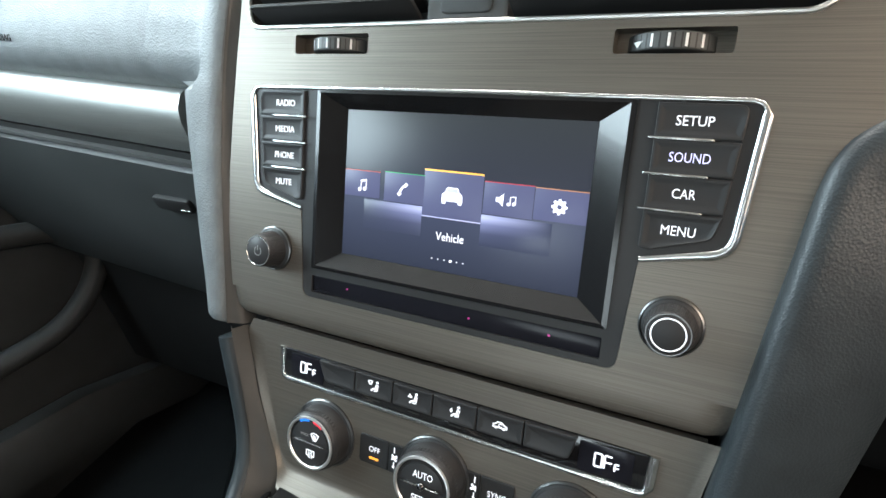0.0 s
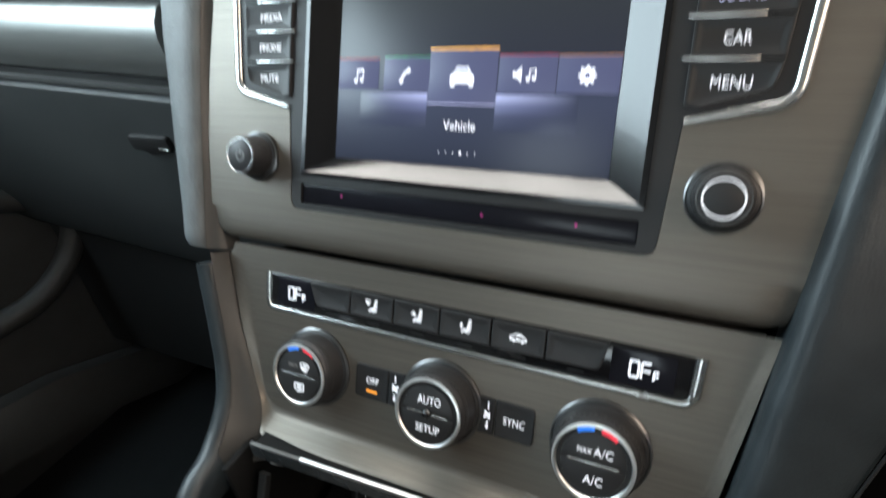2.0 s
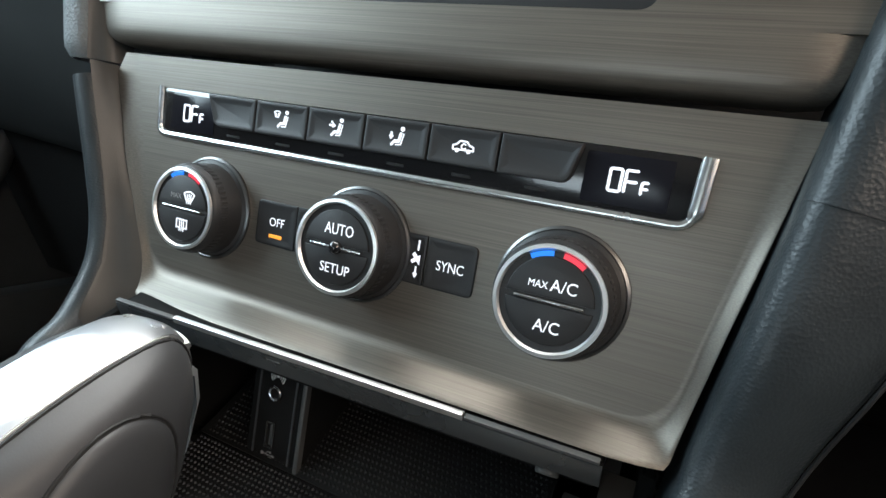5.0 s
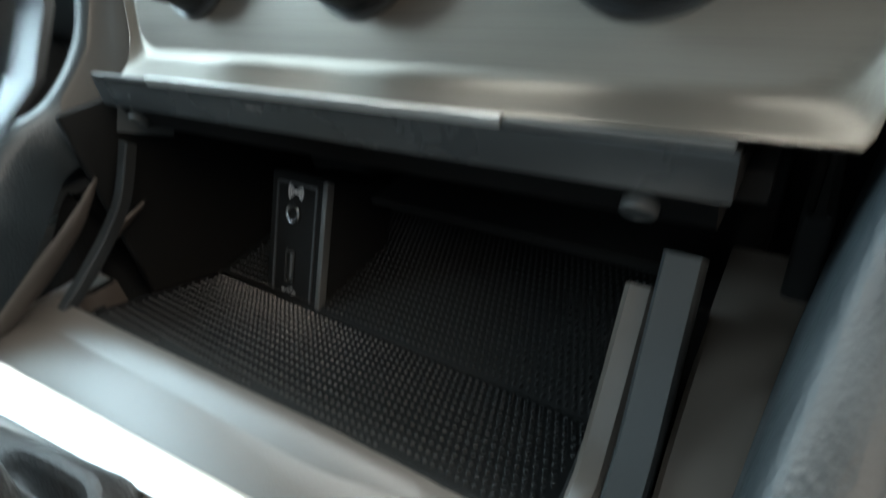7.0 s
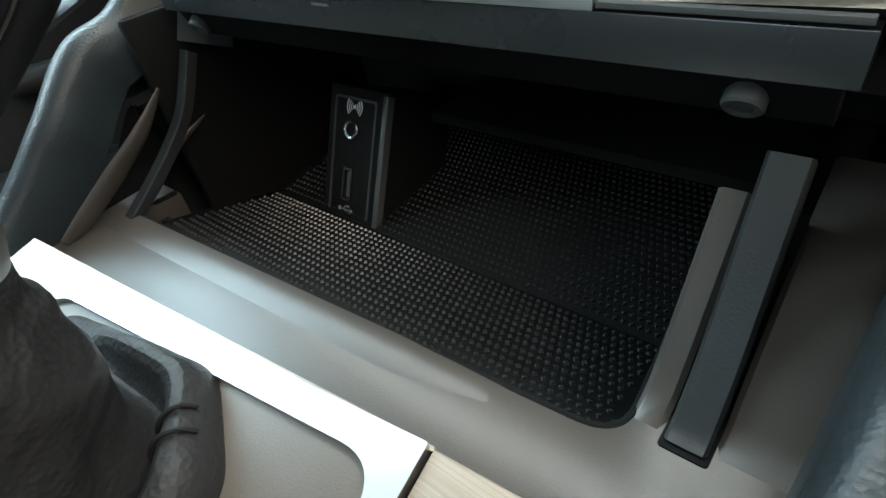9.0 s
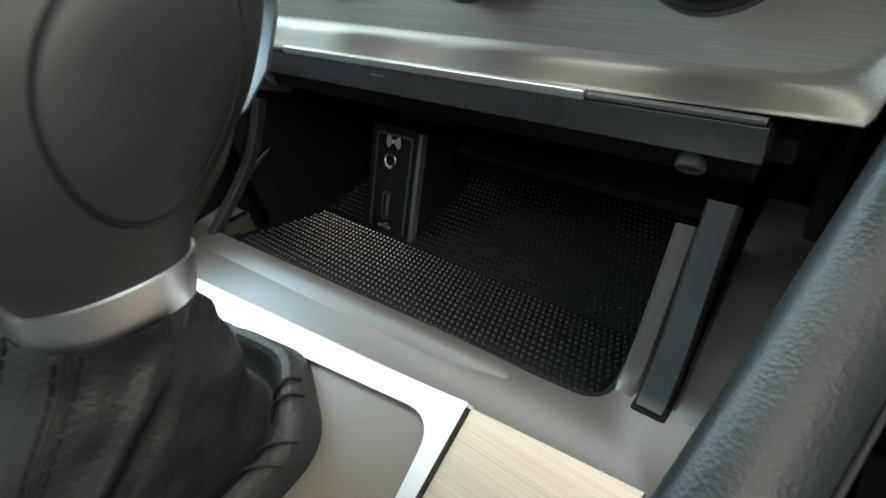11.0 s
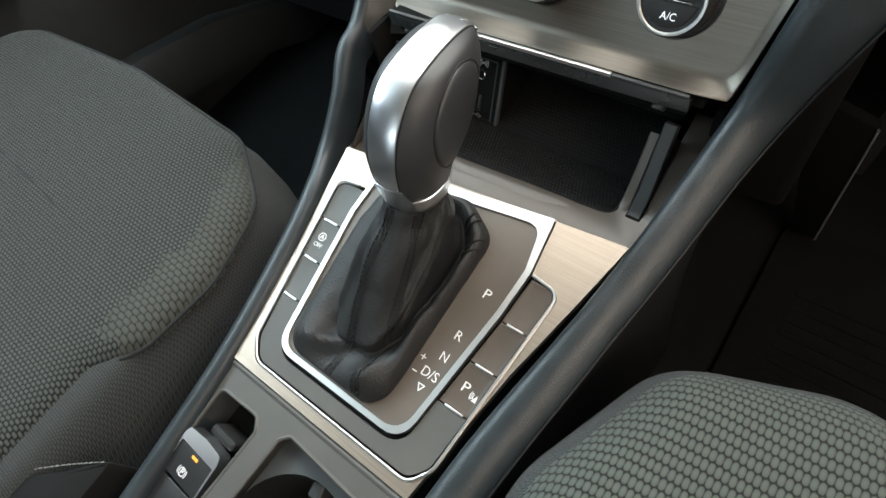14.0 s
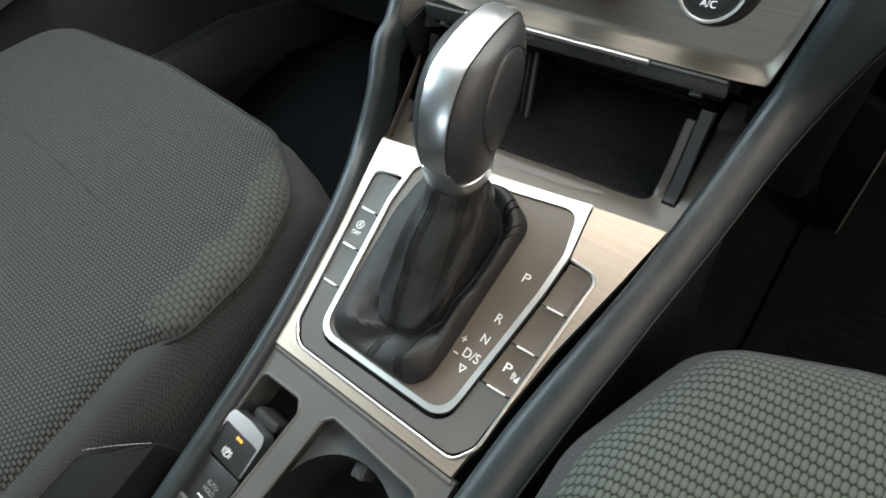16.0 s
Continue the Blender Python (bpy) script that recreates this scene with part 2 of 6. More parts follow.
def inset(o, d):
    """An outline drawn in by d."""
    k, sgn, res = len(o), (1 if area2(o) > 0 else -1), []
    for i in range(k):
        p, a, b = Vector(o[i]), Vector(o[i - 1]), Vector(o[(i + 1) % k])
        e0, e1 = p - a, b - p
        if e0.length < 1e-7:
            e0 = e1
        if e1.length < 1e-7:
            e1 = e0
        n0, n1 = Vector((-e0.y, e0.x)).normalized() * sgn, Vector((-e1.y, e1.x)).normalized() * sgn
        m = n0 + n1
        if m.length < 1e-4:
            m = n0
        m.normalize()
        q = p + m * (d / max(0.45, m.dot(n0)))
        res.append((q.x, q.y))
    return res


def shrink(o, d):
    """An outline drawn in about its middle, for small keys."""
    xs, ys = [p[0] for p in o], [p[1] for p in o]
    cx, cy, hx, hy = (min(xs) + max(xs)) / 2, (min(ys) + max(ys)) / 2, (max(xs) - min(xs)) / 2, (max(ys) - min(ys)) / 2
    fx, fy = max(0.1, 1 - d / hx), max(0.1, 1 - d / hy)
    return [(cx + (x - cx) * fx, cy + (y - cy) * fy) for x, y in o]


def rings(bm, m, layers, cap0=True, cap1=True, closed=True):
    """Skins outlines of equal count: layers of (outline, n)."""
    vs = [[bm.verts.new(at(m, x, y, n)) for x, y in o] for o, n in layers]
    k = len(vs[0])
    for a, b in zip(vs, vs[1:]):
        for i in range(k if closed else k - 1):
            j = (i + 1) % k
            bm.faces.new((a[i], a[j], b[j], b[i]))
    if cap0:
        bm.faces.new(vs[0])
    if cap1:
        bm.faces.new(vs[-1])
    return bm


def prism(m, outline, n0, n1, r=0.4, bm=None):
    """A solid plate with a rounded upper edge, from n0 to n1 millimetres."""
    bm = bm or bmesh.new()
    return rings(bm, m, [(outline, n0), (outline, n1 - r), (inset(outline, r * 0.3), n1 - r * 0.3), (inset(outline, r), n1)])


def dished(m, outline, n0, n1, r, dip, bm=None):
    """A key with a rounded rim and a shallow hollow."""
    bm = bm or bmesh.new()
    return rings(bm, m, [(outline, n0), (outline, n1 - r), (shrink(outline, r * 0.3), n1 - r * 0.3), (shrink(outline, r), n1), (shrink(outline, r + 1.2), n1 - dip * 0.4), (shrink(outline, r + 2.6), n1 - dip)])


def holed(m, outer, holes, n0, n1):
    """A plate with openings that go through it."""
    bm = bmesh.new()
    loops = []
    for o in (outer, *holes):
        vs = [bm.verts.new(at(m, x, y, n1)) for x, y in o]
        loops.append((o, vs, [bm.edges.new((vs[i - 1], vs[i])) for i in range(len(vs))]))
    bmesh.ops.triangle_fill(bm, edges=[e for _, _, es in loops for e in es], use_beauty=True, normal=m.to_3x3() @ Vector((0, 0, 1)))
    for o, vs, _ in loops:
        low = [bm.verts.new(at(m, x, y, n0)) for x, y in o]
        for i in range(len(vs)):
            bm.faces.new((vs[i - 1], vs[i], low[i], low[i - 1]))
    return bm


def lathe(m, u, v, profile, seg=48, bm=None, cap=True):
    """Turns a profile of (radius, n) round a point of the frame."""
    bm = bm or bmesh.new()
    vs = []
    for r, n in profile:
        ring = []
        for i in range(seg):
            a = 2 * math.pi * i / seg
            ring.append(bm.verts.new(at(m, u + r * math.cos(a), v + r * math.sin(a), n)))
        vs.append(ring)
    for a, b in zip(vs, vs[1:]):
        for i in range(seg):
            j = (i + 1) % seg
            bm.faces.new((a[i], a[j], b[j], b[i]))
    if cap:
        bm.faces.new(vs[-1])
    return bm


def tube(points, radius, seg=8, closed=False, bm=None, flat=1.0, up=None):
    """A round or flattened rod along points in metres; radius in millimetres."""
    bm = bm or bmesh.new()
    pts = [Vector(p) for p in points]
    k, vs = len(pts), []
    ref = Vector(up) if up is not None else Vector((0.13, -0.77, 0.62))
    for i, p in enumerate(pts):
        a = pts[i - 1] if (i or closed) else p
        b = pts[(i + 1) % k] if (i < k - 1 or closed) else p
        d = (b - a).normalized()
        s = d.cross(ref).normalized()
        t = s.cross(d).normalized()
        r = (radius[i] if isinstance(radius, (list, tuple)) else radius) * MM
        vs.append([bm.verts.new(p + s * (r * math.cos(2 * math.pi * j / seg)) + t * (r * flat * math.sin(2 * math.pi * j / seg))) for j in range(seg)])
    for i in range(k if closed else k - 1):
        a, b = vs[i], vs[(i + 1) % k]
        for j in range(seg):
            bm.faces.new((a[j], a[(j + 1) % seg], b[(j + 1) % seg], b[j]))
    if not closed:
        bm.faces.new(vs[0])
        bm.faces.new(vs[-1])
    return bm


def sweep(path, profile, bm=None, caps=True):
    """path: rows of (place, side, up) in metres; profile: (side, up) in millimetres."""
    bm = bm or bmesh.new()
    vs = []
    for row in path:
        p, s, u = row[:3]
        f = row[3] if len(row) > 3 else 1.0
        vs.append([bm.verts.new(Vector(p) + Vector(s) * (a * MM * f) + Vector(u) * (b * MM)) for a, b in profile])
    for a, b in zip(vs, vs[1:]):
        for j in range(len(profile) - 1):
            bm.faces.new((a[j], a[j + 1], b[j + 1], b[j]))
    if caps:
        bm.faces.new(vs[0])
        bm.faces.new(vs[-1])
    return bm


def smooth_line(points, per=6):
    """A curve through points of any dimension (Catmull-Rom)."""
    q, out = [Vector(p) for p in points], []
    for i in range(len(q) - 1):
        a, b, c, d = q[max(0, i - 1)], q[i], q[i + 1], q[min(len(q) - 1, i + 2)]
        for j in range(per):
            t = j / per
            out.append(0.5 * ((2 * b) + (c - a) * t + (2 * a - 5 * b + 4 * c - d) * t * t + (3 * b - a - 3 * c + d) * t**3))
    return out + [q[-1]]


def writing(m, u, v, n, words, width, height, thick=0.25, turn=0.0):
    """Letters in the built-in font, fitted to a width and height in millimetres, centred."""
    curve = bpy.data.curves.new("words", "FONT")
    curve.body = words
    curve.resolution_u = 3
    ob = bpy.data.objects.new("words", curve)
    me = bpy.data.meshes.new_from_object(ob)
    bm = bmesh.new()
    bm.from_mesh(me)
    bpy.data.objects.remove(ob)
    bpy.data.meshes.remove(me)
    xs, ys = [w.co.x for w in bm.verts], [w.co.y for w in bm.verts]
    cx, cy, sx, sy = (min(xs) + max(xs)) / 2, (min(ys) + max(ys)) / 2, width / (max(xs) - min(xs)), height / (max(ys) - min(ys))
    c, s = math.cos(radians(turn)), math.sin(radians(turn))
    ext = bmesh.ops.extrude_face_region(bm, geom=bm.faces[:])
    top = {w for w in ext["geom"] if isinstance(w, bmesh.types.BMVert)}
    for w in bm.verts:
        x, y = (w.co.x - cx) * sx, (w.co.y - cy) * sy
        w.co = at(m, u + x * c - y * s, v + x * s + y * c, n + (thick if w in top else 0))
    return bm


def glyph(m, u, v, n, shapes, scale=1.0, thick=0.25, turn=0.0):
    """A small printed sign of polygons ("p", points), strokes ("s", width, points) and discs ("c", x, y, r)."""
    bm = bmesh.new()
    c, s = math.cos(radians(turn)), math.sin(radians(turn))

    def put(o):
        o = [(u + (x * c - y * s) * scale, v + (x * s + y * c) * scale) for x, y in o]
        rings(bm, m, [(o, n), (o, n + thick)])

    for sh in shapes:
        if sh[0] == "p":
            put(sh[1])
        elif sh[0] == "c":
            put([(sh[1] + sh[3] * math.cos(i * math.pi / 7), sh[2] + sh[3] * math.sin(i * math.pi / 7)) for i in range(14)])
        else:
            w, pts = sh[1] / 2, sh[2]
            for (x0, y0), (x1, y1) in zip(pts, pts[1:]):
                d = Vector((x1 - x0, y1 - y0)).normalized()
                px, py, ex, ey = -d.y * w, d.x * w, d.x * w * 0.6, d.y * w * 0.6
                put([(x0 + px - ex, y0 + py - ey), (x1 + px + ex, y1 + py + ey), (x1 - px + ex, y1 - py + ey), (x0 - px - ex, y0 - py - ey)])
    return bm


def block(x0, y0, z0, x1, y1, z1, r=2.0, bm=None, m=None):
    """A box in millimetres of the world with rounded upright and upper edges."""
    return prism(m or W, box2(x0, y0, x1, y1, r), z0, z1, min(r, abs(z1 - z0) * 0.3), bm)


def fine(o, step=12.0):
    out = []
    for i, p in enumerate(o):
        a, b = Vector(o[i - 1]), Vector(p)
        k = max(1, int((b - a).length / step))
        out += [tuple(a.lerp(b, j / k)) for j in range(1, k + 1)]
    return out


def arc_pts(u, v, r, a0, a1, k=10):
    return [(u + r * math.cos(radians(a0 + (a1 - a0) * i / k)), v + r * math.sin(radians(a0 + (a1 - a0) * i / k))) for i in range(k + 1)]


# ---- the centre stack ----
def table(rows, v):
    """A value between the rows of a table."""
    for (a, x), (b, y) in zip(rows, rows[1:]):
        if v <= b:
            return x + (y - x) * max(0, v - a) / (b - a)
    return rows[-1][1]


def half_width(v):
    """Half the fascia's width on the driver's side at a height on the stack."""
    return table(((-64, 119), (-10, 128), (45, 138), (60, 142), (95, 150), (140, 157), (190, 163), (245, 170)), v)


def left_width(v):
    """Half the fascia's width on the passenger's side."""
    return table(((-64, 104), (-34, 117), (-2, 129.5), (25, 138), (48, 146), (56, 147.5), (74, 152), (111, 155.3), (147, 154.9), (182, 152.6), (216, 149.6), (240, 147), (290, 142)), v)


def inner_edge(v):
    """The inner edge of the padded column beside the radio."""
    return table(((40, 156), (111, 160.7), (147, 162.5), (182, 162.7), (215, 161.5), (247, 157), (290, 150)), v)


def edge(f, v):
    return f * (half_width(v) if f > 0 else left_width(v))


BEZEL = rounded([(-92.5, 76, 6), (92.5, 76, 6), (96, 129, 4), (131.5, 136.5, 10), (136, 198.5, 7), (-136, 198.5, 7), (-131.5, 136.5, 10), (-96, 129, 4)], 6)


def build_fascia():
    t = thing("centre_fascia", at(R, 0, 60, 0), "brushed anthracite dashboard fascia with air vent above the radio", "dashboard panel")
    left = [(-left_width(v), v) for v in range(288, 71, -8)]
    right = [(half_width(v), v) for v in range(72, 168, 8)] + [(161, 170), (165, 178), (172, 184), (184, 188), (240, 190), (240, 288)]
    outer = left + right
    vent = rounded([(-143, 274, 4), (-138.4, 231.8, 9), (150, 231.2, 14), (166, 274, 4)], 7)
    wheel_l, wheel_r = box2(-104, 216.8, -54, 227.2, 1.5), box2(73, 216.2, 120, 226.4, 1.5)
    part("face_panel", holed(R, outer, [BEZEL, wheel_l, wheel_r, vent], -6, 5), FASCIA, t)
    # rolled lower lip
    prof = [(72, 5.0), (66, 5.1), (60.5, 5.0), (57.6, 4.4), (55.6, 3.0), (54.6, 1.0), (54.2, -3.0), (54, -9.0)]
    bm = bmesh.new()
    cols = []
    for i in range(41):
        f = i / 20 - 1
        col = []
        for v, n in prof:
            e = max(0.0, abs(f) - 0.93) / 0.07
            col.append(bm.verts.new(at(R, edge(f, v), v + 1.5 * e * e, n - 2 * e * e)))
        cols.append(col)
    for a, b in zip(cols, cols[1:]):
        for j in range(len(prof) - 1):
            bm.faces.new((a[j], a[j + 1], b[j + 1], b[j]))
    part("lower_lip", bm, FASCIA, t)
    # vent with chrome edge and slats
    part("vent_trim", tube([at(R, u, v, 5.0) for u, v in vent], 1.3, 8, closed=True), CHROME, t)
    bm = bmesh.new()
    rings(bm, R, [(vent, 4), (inset(vent, 2), -4), (inset(vent, 6), -40)], False, True)
    part("vent_box", bm, BLACK, t)
    for i in range(3):
        for u0, u1 in ((-134, -26), (24, 146)):
            part("vent_slat", prism(R @ Matrix.Translation((0, (236 + i * 11) * MM, 0)) @ Matrix.Rotation(radians(62), 4, "X"), box2(u0, -13, u1, 13, 3), -1, 1, 0.8), BLACK, t)
    part("vent_divider", prism(R, box2(-22, 231, 22, 280, 3), -20, 1.5, 2), HARD_LIGHT, t)
    part("hazard_key", prism(R, box2(-14, 236, 14, 262, 4), 1.0, 3.0, 1), HARD, t)
    # thumb wheels
    for u0, v0 in ((-79, 222.0), (95.5, 221.2)):
        m = R @ Matrix.Translation((u0 * MM, v0 * MM, -10.6 * MM)) @ Matrix.Rotation(radians(90), 4, "X")
        prof = [(0.1, -3.6), (18.2, -3.6), (18.8, -3.0), (18.8, 3.0), (18.2, 3.6), (0.1, 3.6)]
        w = part("thumb_wheel", lathe(m, 0, 0, prof, 60), HARD_LIGHT, t)
        for k in range(5):
            a = radians(90 - (k - 2) * 21)
            mm = m @ Matrix.Rotation(a, 4, "Z") @ Matrix.Translation((18.7 * MM, 0, 0)) @ Matrix.Rotation(radians(90), 4, "Y")
            if k == 0 and u0 > 0:
                part("marker", glyph(mm, 0, 0, 0, [("p", [(-2.6, 0), (2.6, 0.0), (0, 2.4)])], 1.0, 0.3, 90), PAINT_WHITE, w)
            else:
                part("marker", prism(mm, box2(-2.6, -0.55, 2.6, 0.55), 0, 0.3, 0.1), PAINT_WHITE, w)
        for k in range(26):
            a = radians(90 - 55 + k * 4.4)
            mm = m @ Matrix.Rotation(a, 4, "Z") @ Matrix.Translation((18.7 * MM, 0, 0)) @ Matrix.Rotation(radians(90), 4, "Y")
            if k % 2:
                part("rib", prism(mm, box2(-3.0, -0.35, 3.0, 0.35), -0.1, 0.18, 0.1), BUTTON, w)
        part("wheel_pocket", prism(R, box2(u0 - 26, v0 - 7, u0 + 26, v0 + 7, 2), -40, -4, 1), FASCIA, t)


def build_radio():
    t = thing("radio_unit", at(R, 0, 138, 0), "black car radio with lit menu screen, eight keys and two knobs", "car radio")
    gl = box2(-86.5, 94.5, 86.5, 198, 1.0)
    bar = box2(-86.5, 79.5, 85, 90, 1.0)
    part("body", holed(R, inset(BEZEL, 0.2), [gl, bar], -12, 4.6), BUTTON, t)
    scr = [(-70, 105), (70, 105), (70, 188), (-70, 188)]
    og = [(-86.5, 94.5), (86.5, 94.5), (86.5, 198), (-86.5, 198)]
    lip = [(-84, 96.5), (84, 96.5), (84, 196), (-84, 196)]
    for i in range(4):
        j = (i + 1) % 4
        bm = bmesh.new()
        rows = [[at(R, *q[i], n), at(R, *q[j], n)] for q, n in ((og, 5.4), (lip, 5.6), (scr, -2.2))]
        vs = [[bm.verts.new(p) for p in r] for r in rows]
        for a, b in zip(vs, vs[1:]):
            bm.faces.new((a[0], a[1], b[1], b[0]))
        part("gloss_bevel", bm, BEVEL, t, "glossy black bevelled screen frame", smooth=False)
    s = part("screen", prism(R, scr, -6, -2.0, 0.1), SCREEN, t, "lit screen with a row of menu tiles")
    build_screen(s)
    b = part("sensor_bar", prism(R, bar, -6, 3.4, 0.6), GLASS_DARK, t)
    for u, v in ((-61, 85.5), (17, 84.5), (60, 85)):
        part("sensor_lamp", lathe(R, u, v, [(0.7, 3.4), (0.6, 3.55)], 14), LIT_PINK, b)
    # chrome trims round the key banks
    for sgn in (-1, 1):
        line = rounded([(sgn * 92.6, 128.6, 0), (sgn * 96, 129.2, 2), (sgn * 131.5, 136.8, 10), (sgn * 136, 198.3, 7), (sgn * 20, 198.6, 0), (0, 198.6, 0)], 7)[1:]
        pts = [at(R, u, v, 5.2) for u, v in line]
        wid = [2.1 if (135 < v < 194 and abs(u) > 120) else 1.1 if v > 190 else 1.4 for u, v in line]
        part("chrome_trim", tube(pts, wid, 10, flat=0.55, up=R.to_3x3() @ Vector((0, 0, 1))), SATIN, t, "satin chrome trim")
    # keys
    cuts = (197, 182, 167, 151.8, 133.5)
    names = ((-1, ("RADIO", "MEDIA", "PHONE", "MUTE"), 3.6), (1, ("SETUP", "SOUND", "CAR", "MENU"), 4.1))
    for sgn, words, h in names:
        for i, word in enumerate(words):
            a, b = cuts[i] - 0.35, cuts[i + 1] + 0.35
            oa, ob_ = (129.5 - (197 - a) * 0.075, 129.5 - (197 - b) * 0.075)
            if i == 3:
                o = rounded([(sgn * 95, a, 0.3), (sgn * oa, a, 0.3), (sgn * (ob_ - 1), b + 8, 5), (sgn * 99, b, 3), (sgn * 95, b + 1, 1)], 4)
            else:
                r0 = 4 if i == 0 else 0.3
                o = rounded([(sgn * 95, a, 0.3), (sgn * oa, a, r0), (sgn * ob_, b, 0.3), (sgn * 95, b, 0.3)], 4)
            key = part("key", dished(R, o, 3.5, 6.4, 0.7, 0.9), BUTTON, t)
            w = {"RADIO": 14, "MEDIA": 14.5, "PHONE": 14.5, "MUTE": 12, "SETUP": 14.5, "SOUND": 16, "CAR": 9.2, "MENU": 13.6}[word]
            part("lettering", writing(R, sgn * 110 - (0 if sgn > 0 else -0.5), (a + b) / 2 + (1.0 if i == 3 else 0), 5.55, word, w, h, 0.15), LIT_VIOLET if word == "SOUND" else LIT, key)
            if i < 3:
                part("divider", prism(R, box2(min(sgn * 92.5, sgn * 118), cuts[i + 1] - 0.65, max(sgn * 92.5, sgn * 118), cuts[i + 1] + 0.65, 0.5), 5.2, 7.2, 0.4), SATIN, t, "thin chrome divider")
    # turning knobs
    for u, v in ((-115.5, 102), (113.2, 102)):
        k = part("knob", lathe(R, u, v, [(12.6, 4.6), (12.6, 6.6), (11.6, 7.2), (10.9, 7.4), (9.7, 18.2), (9.4, 19.2), (9.0, 19.5)], 56), BUTTON, t, "ribbed black rotary knob with chrome ring")
        part("base_ring", lathe(R, u, v, [(12.4, 4.8), (13.6, 5.4), (13.6, 6.6), (12.8, 7.0)], 56, cap=False), DARK_METAL, k)
        part("face_ring", lathe(R, u, v, [(9.3, 19.0), (9.1, 19.7), (8.7, 19.7), (8.4, 19.2)], 56, cap=False), DARK_METAL if u > 0 else SATIN, k)
        part("face", lathe(R, u, v, [(8.2, 19.2), (8.0, 19.4), (0.2, 19.4)], 40), BUTTON, k)
        for j in range(36):
            a = 2 * math.pi * j / 36
            part("rib", prism(R @ Matrix.Translation((u * MM, v * MM, 13 * MM)) @ Matrix.Rotation(a, 4, "Z") @ Matrix.Translation((10.15 * MM, 0, 0)) @ Matrix.Rotation(radians(84), 4, "Y"), box2(-4.4, -0.45, 4.4, 0.45), -0.2, 0.3, 0.15), BUTTON, k)
        if u < 0:
            part("power_sign", glyph(R, u, v, 19.4, [("s", 0.55, arc_pts(0, 0, 2.6, -230, 50, 12)), ("s", 0.55, [(0, 0.6), (0, 3.2)])], 1, 0.12), PAINT_GREY, k)
        else:
            part("lit_ring", lathe(R, u, v, [(7.3, 19.4), (7.2, 19.62), (6.7, 19.62), (6.6, 19.4)], 48, cap=False), LIT, k)


def build_screen(s):
    n = -1.95
    # tiles, seen as if in a shallow row
    tiles = ((-69.9, -46, 140, 154.5, (0.55, 0.10, 0.08)), (-43, -17.6, 139.4, 155.2, (0.05, 0.40, 0.15)), (-18, 16.4, 134.4, 158.4, (0.9, 0.45, 0.08)), (17, 43.4, 139.4, 155.6, (0.5, 0.05, 0.08)), (43.8, 69.9, 139.8, 155.2, (0.55, 0.25, 0.12)))
    for i, (u0, u1, v0, v1, col) in enumerate(tiles):
        d = 0.0
        tl = part("menu_tile", prism(R, box2(u0 + d, v0, u1 + d, v1), n, n + 0.08, 0.02), TILE, s)
        part("tile_line", prism(R, box2(u0 + d, v1, u1 + d, v1 + (0.9 if i == 2 else 0.45)), n, n + 0.1, 0.02), glowing("tile_edge", col, 0.9 if i == 2 else 0.5), tl)
        if i == 2:
            part("tile_line", prism(R, box2(u0 + d, v0 - 0.6, u1 + d, v0 - 0.1), n, n + 0.1, 0.02), SOFT_LINE, tl)
    note = [("c", -2.2, -3.6, 1.5), ("c", 2.6, -2.9, 1.5), ("s", 0.7, [(-0.9, -3.6), (-0.9, 3.6), (3.9, 4.4), (3.9, -2.9)]), ("s", 1.6, [(-0.9, 3.2), (3.9, 4.0)])]
    phone = [("s", 1.7, [(-3.4, -4.4), (-2.2, -1.2), (0.4, 2.2), (3.4, 4.0)]), ("s", 2.6, [(-3.6, -4.6), (-2.4, -3.4)]), ("s", 2.6, [(2.0, 2.8), (3.4, 4.2)])]
    car = [("p", [(-7.4, 0.8), (-5.4, 2.0), (-3.8, 5.4), (3.8, 5.4), (5.4, 2.0), (7.4, 0.8), (7.6, -3.8), (-7.6, -3.8)]), ("p", [(-7.2, -3.6), (-4.6, -3.6), (-4.6, -5.6), (-7.2, -5.6)]), ("p", [(4.6, -3.6), (7.2, -3.6), (7.2, -5.6), (4.6, -5.6)])]
    speaker = [("p", [(-8, -1.6), (-5.8, -1.6), (-2.4, -4.6), (-2.4, 4.6), (-5.8, 1.6), (-8, 1.6)]), ("c", 1.6, -2.6, 1.3), ("c", 5.4, -2.1, 1.3), ("s", 0.7, [(2.7, -2.6), (2.7, 2.4), (6.5, 3.0), (6.5, -2.1)])]
    gear = [("s", 2.6, arc_pts(0, 0, 3.2, 0, 360, 16))] + [("s", 1.9, [(4.0 * math.cos(a), 4.0 * math.sin(a)), (5.3 * math.cos(a), 5.3 * math.sin(a))]) for a in [k * math.pi / 4 for k in range(8)]]
    for u, v, g, sc in ((-58, 146.6, note, 0.72), (-31, 146.8, phone, 0.66), (-0.8, 146.4, car, 0.8), (29.5, 147.4, speaker, 0.72), (56.4, 147.2, gear, 0.66)):
        part("menu_icon", glyph(R, u, v, n + 0.1, g, sc, 0.06), ICON, s)
    part("car_window", glyph(R, -0.8, 146.4, n + 0.18, [("p", [(-4.9, 2.0), (-3.3, 4.7), (3.3, 4.7), (4.9, 2.0)])], 0.8, 0.04), TILE_LIGHT, s)
    part("menu_word", writing(R, -0.4, 124.2, n, "Vehicle", 16.5, 4.4, 0.08), ICON, s)
    for k in range(6):
        part("page_dot", lathe(R, -10.0 + k * 3.75, 111.6, [(0.85 if k == 3 else 0.35, n), (0.8 if k == 3 else 0.3, n + 0.08)], 12), ICON, s)
